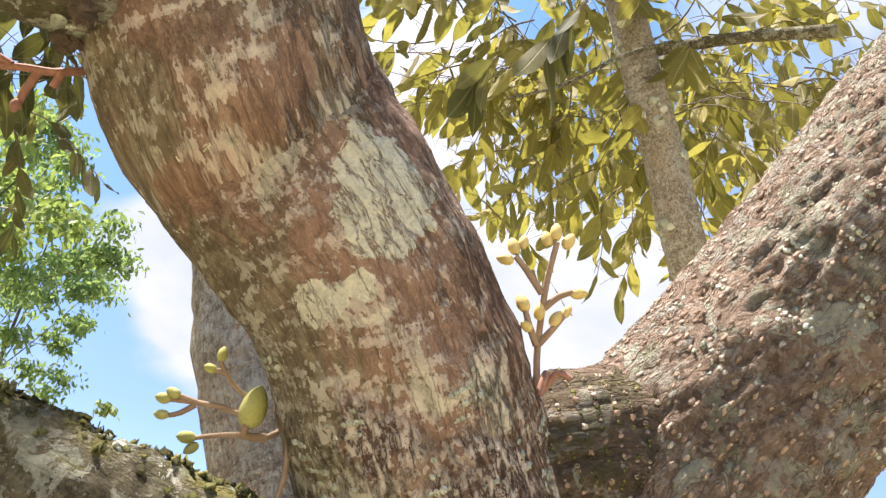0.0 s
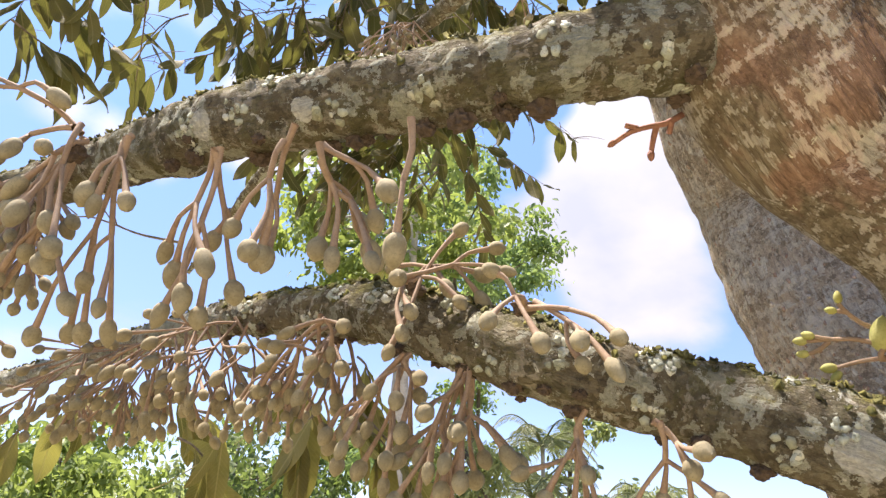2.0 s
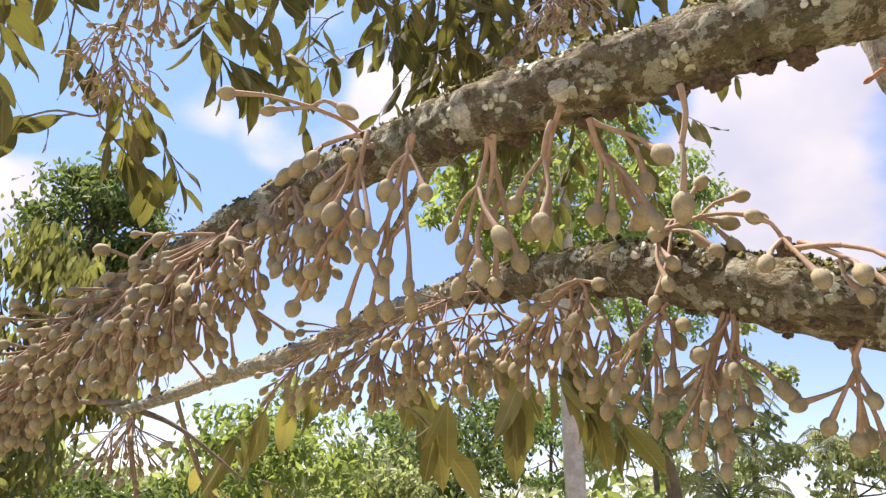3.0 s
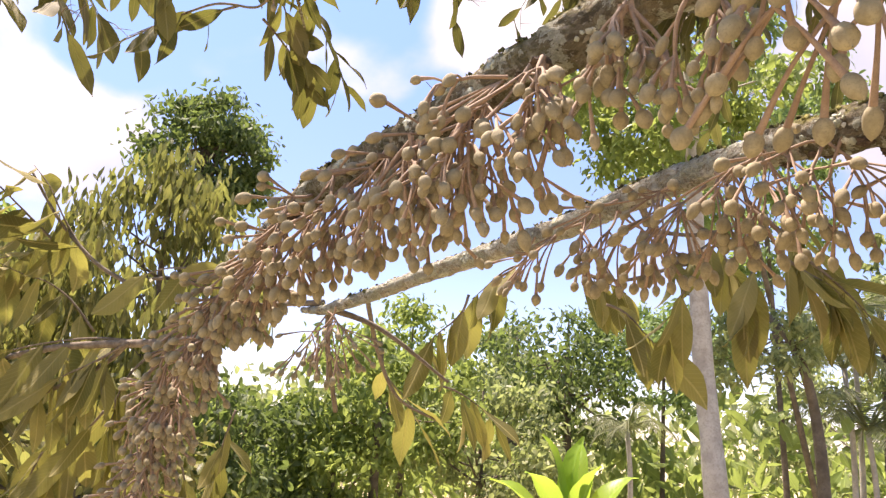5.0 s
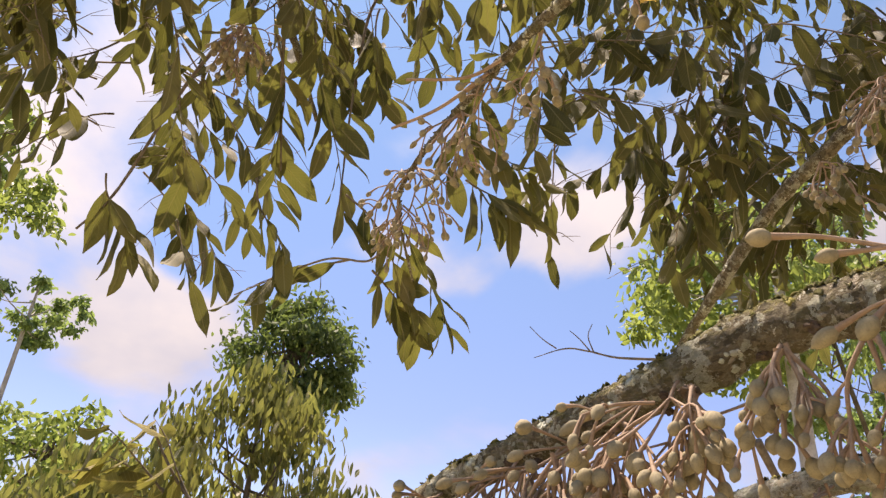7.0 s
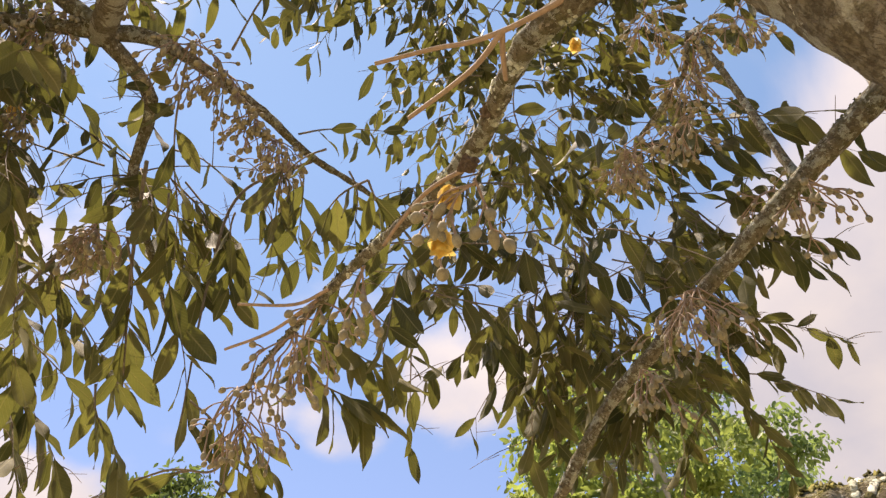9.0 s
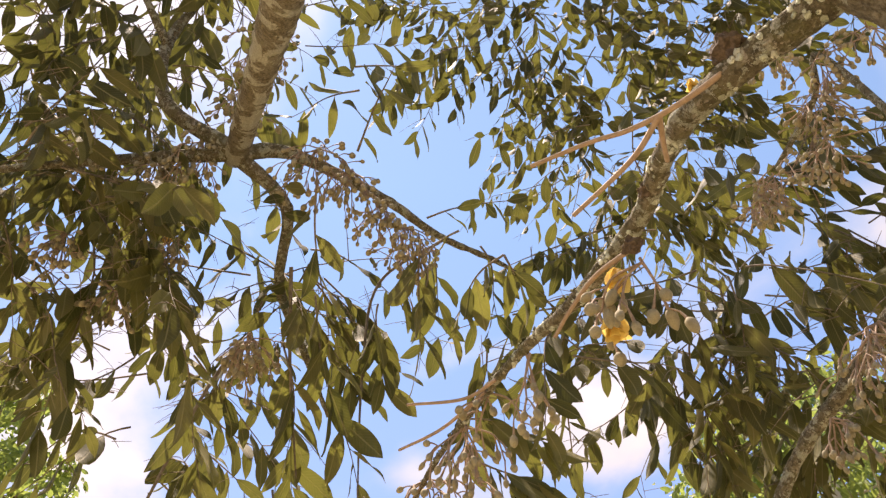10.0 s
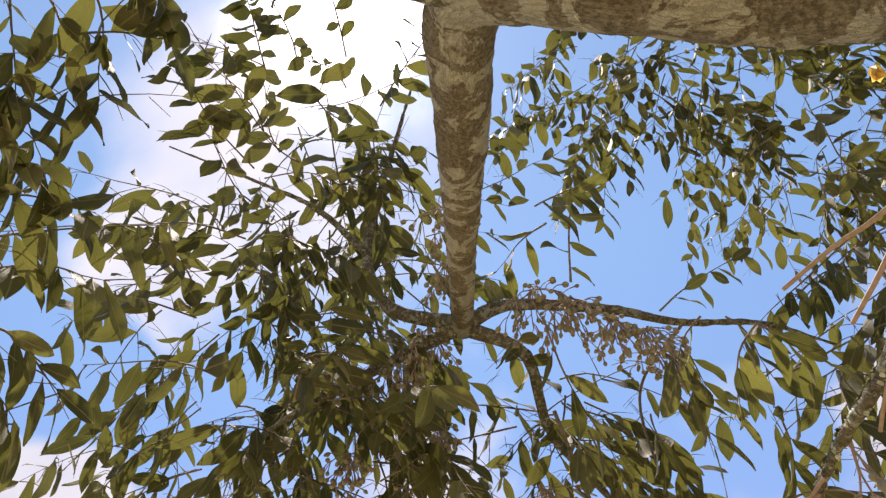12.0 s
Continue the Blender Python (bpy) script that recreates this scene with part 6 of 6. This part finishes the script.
def palm(name, foot, height, fronds, length, label, seed=0):
    """A clump palm: arching fronds with two ranks of narrow leaflets."""
    rnd = random.Random(seed)
    ob = tagged(new(name), label, "palm", "clump palms beyond the orchard")
    ob.location = (foot[0], foot[1], 0)
    top = Vector((foot[0], foot[1], height))
    limb("trunk", [(foot[0], foot[1], -0.1, 0.045), (foot[0] + 0.05, foot[1], height * 0.6, 0.032), (*top, 0.03)], M_PALM_TRUNK, ob, step=0.15, sides=12)
    for i in range(fronds):
        a = 2 * math.pi * i / fronds + rnd.uniform(-0.3, 0.3)
        rise = rnd.uniform(0.3, 1.5)
        heap = Heap()
        pts = []
        for j in range(7):
            t = j / 6
            out = length * (t - 0.15 * t * t)
            pts.append((top.x + math.cos(a) * out * 0.85, top.y + math.sin(a) * out * 0.85, top.z + length * (rise * t - (0.4 + rise * 0.62) * t * t), 0.018 * (1 - 0.85 * t)))
        v, f, _ = tube_data(pts, 0.1, 5, cap=False)
        heap.put(v, f)
        s = spline(pts, 0.028)
        side = Vector((-math.sin(a), math.cos(a), 0))
        for j in range(3, len(s) - 1):
            along = Vector(s[j + 1, :3] - s[j, :3]).normalized()
            for sign in (-1, 1):
                t = j / len(s)
                m = hang(Vector(s[j, :3]), (side * sign + along * 0.7), length * 0.24 * math.sin(math.pi * (0.15 + 0.8 * t)), rnd.uniform(-0.3, 0.3), 0.35)
                v, f, uv = leaf_data(1.0, 0.05, 0.5, 0.2, 3, 1.0, j)
                mm = np.array(m)
                heap.put(v @ mm[:3, :3].T + mm[:3, 3], f, uv)
        heap.link("frond", [M_PALM], ob)


def banana(foot, top, label, seed=0):
    """A banana plant: a soft stem with broad upright blades."""
    rnd = random.Random(seed)
    ob = tagged(new("banana_plant"), label, "plant")
    ob.location = (foot[0], foot[1], 0)
    limb("stem", [(foot[0], foot[1], -0.1, 0.09), (foot[0], foot[1], top * 0.5, 0.07), (foot[0], foot[1], top, 0.045)], M_BANANA, ob, step=0.1, sides=12)
    for i in range(7):
        a = i * 2.4 + rnd.uniform(-0.3, 0.3)
        tilt = 0.25 + 0.14 * i
        v, f, uv = leaf_data(rnd.uniform(0.7, 1.05), 0.24, 0.45, 0.22, 12, 0.3, seed + i)
        m = np.array(Matrix.Translation((foot[0], foot[1], top)) @ Matrix.Rotation(a, 4, "Z") @ Matrix.Rotation(math.pi - tilt, 4, "X"))
        link_mesh("blade", v @ m[:3, :3].T + m[:3, 3], f, [M_BANANA], ob, uv)


palm("clump_palm", (-4.902, 8.922, 1.451), 1.75, 15, 1.15, "clump palm with arching grey-green fronds", 1)
palm("clump_palm", (-5.211, 9.082, 2.057), 2.5, 12, 1.2, "clump palm with arching grey-green fronds", 2)
palm("clump_palm", (-7.0, 7.2, 1.138), 1.6, 13, 0.85, "clump palm with arching grey-green fronds", 3)
palm("clump_palm", (-5.477, 9.813, 3.281), 3.3, 14, 1.1, "clump palm with arching grey-green fronds", 4)
palm("clump_palm", (-4.049, 10.305, 2.801), 2.5, 13, 1.0, "clump palm with arching grey-green fronds", 5)
far_tree("feathery_tree", (-5.631, 11.025, 3.426), (.8, .7, 1.2), M_LEAF_DARK, .12, 1600, "slender airy tree behind the lower branch", seed=25, r=0.05, clumps=26, tight=0.6)
banana((-5.005, 4.257, 0.721), 0.62, "bright green banana plant lit from behind", 3)


def far_woods(name, mat, count, near, far, low, high, seed, label):
    """A belt of mixed scrub and trees that closes the orchard all round."""
    rnd = random.Random(seed)
    heap = Heap()
    for i in range(count):
        a = 2 * math.pi * i / count + rnd.uniform(-0.03, 0.03)
        d = rnd.uniform(near, far)
        h = rnd.uniform(low, high)
        for _ in range(80):
            p = Vector((math.cos(a) * d + rnd.gauss(0, 0.7), math.sin(a) * d + rnd.gauss(0, 0.7), h * rnd.random() ** 0.75))
            m = hang(p, (rnd.uniform(-1, 1), rnd.uniform(-1, 1), rnd.uniform(-0.6, 0.4)), rnd.uniform(0.22, 0.5), rnd.uniform(-3, 3), rnd.uniform(0.1, 0.6))
            v, f, uv = TINY[rnd.randrange(4)]
            mm = np.array(m)
            heap.put(v @ mm[:3, :3].T + mm[:3, 3], f, uv)
    tagged(heap.link(name, [mat]), label, "woods", kind="stuff")


far_tree("shrub", (-7.718, 5.452, 1.375), (1.2, 1.2, .9), M_LEAF_DARK, .1, 4200, "dark leafy bush beside the path", seed=12, r=0.05)
far_tree("shrub", (-9.83, 5.731, 1.918), (1.3, 1.1, 1.4), M_LEAF_BRIGHT, .11, 4200, "sunlit bright green bush", seed=13, r=0.05)
far_tree("shrub", (-7.429, 2.245, 1.047), (.9, .9, .8), M_LEAF_DEEP, .1, 3600, "dark leafy bush beside the path", seed=14, r=0.05)
far_tree("shrub", (-9.628, 0.566, 1.414), (1.2, 1.0, 1.1), M_LEAF_BRONZE, .11, 3600, "olive-leaved young fruit tree", seed=15, r=0.05)
far_tree("shrub", (-4.125, 10.18, 2.07), (1.3, 1.1, .75), M_LEAF_DARK, .1, 3600, "grey-green bush beside the palms", seed=24, r=0.05, tight=0.8)
far_tree("broadleaf_tree", (-14.6, -2.9, 8.3), (1.6, 1.8, 1.7), M_LEAF_BRIGHT, .2, 3600, "tall sunlit tree rising beyond the orchard edge", seed=19, clumps=44, r=0.14, tight=0.75)
far_tree("feathery_tree", (-14.541, -1.003, 6.135), (1.0, 1.0, .6), M_LEAF_SOFT, .12, 2200, "feathery tree with thin pale stem", M_PALM_TRUNK, seed=20, clumps=26, r=0.05, tight=0.7)
far_tree("feathery_tree", (-8.136, 9.333, 2.831), (1.6, 1.2, 1.0), M_LEAF_SOFT, .1, 4200, "airy grey-green tree low behind the flower clusters", seed=16, r=0.035, clumps=44, tight=0.6)
far_tree("feathery_tree", (-9.42, 15.915, 1.737), (1.8, 1.6, 1.7), M_LEAF_DARK, .16, 3000, "airy tree with thin dark stem against the sky", seed=18, r=0.08, clumps=40, tight=0.6)
far_tree("broadleaf_tree", (-9.263, 8.365, 2.395), (1.5, 1.4, 1.3), M_LEAF_DEEP, .12, 4400, "dark tree at the edge of the orchard", seed=17, r=0.08)
far_woods("far_woods", M_LEAF_DARK, 290, 16, 26, 1.2, 3.2, 77, "belt of dark scrub round the orchard")
far_woods("far_scrub", M_LEAF_BRIGHT, 190, 11, 20, 0.9, 2.4, 78, "belt of bright green scrub round the orchard")
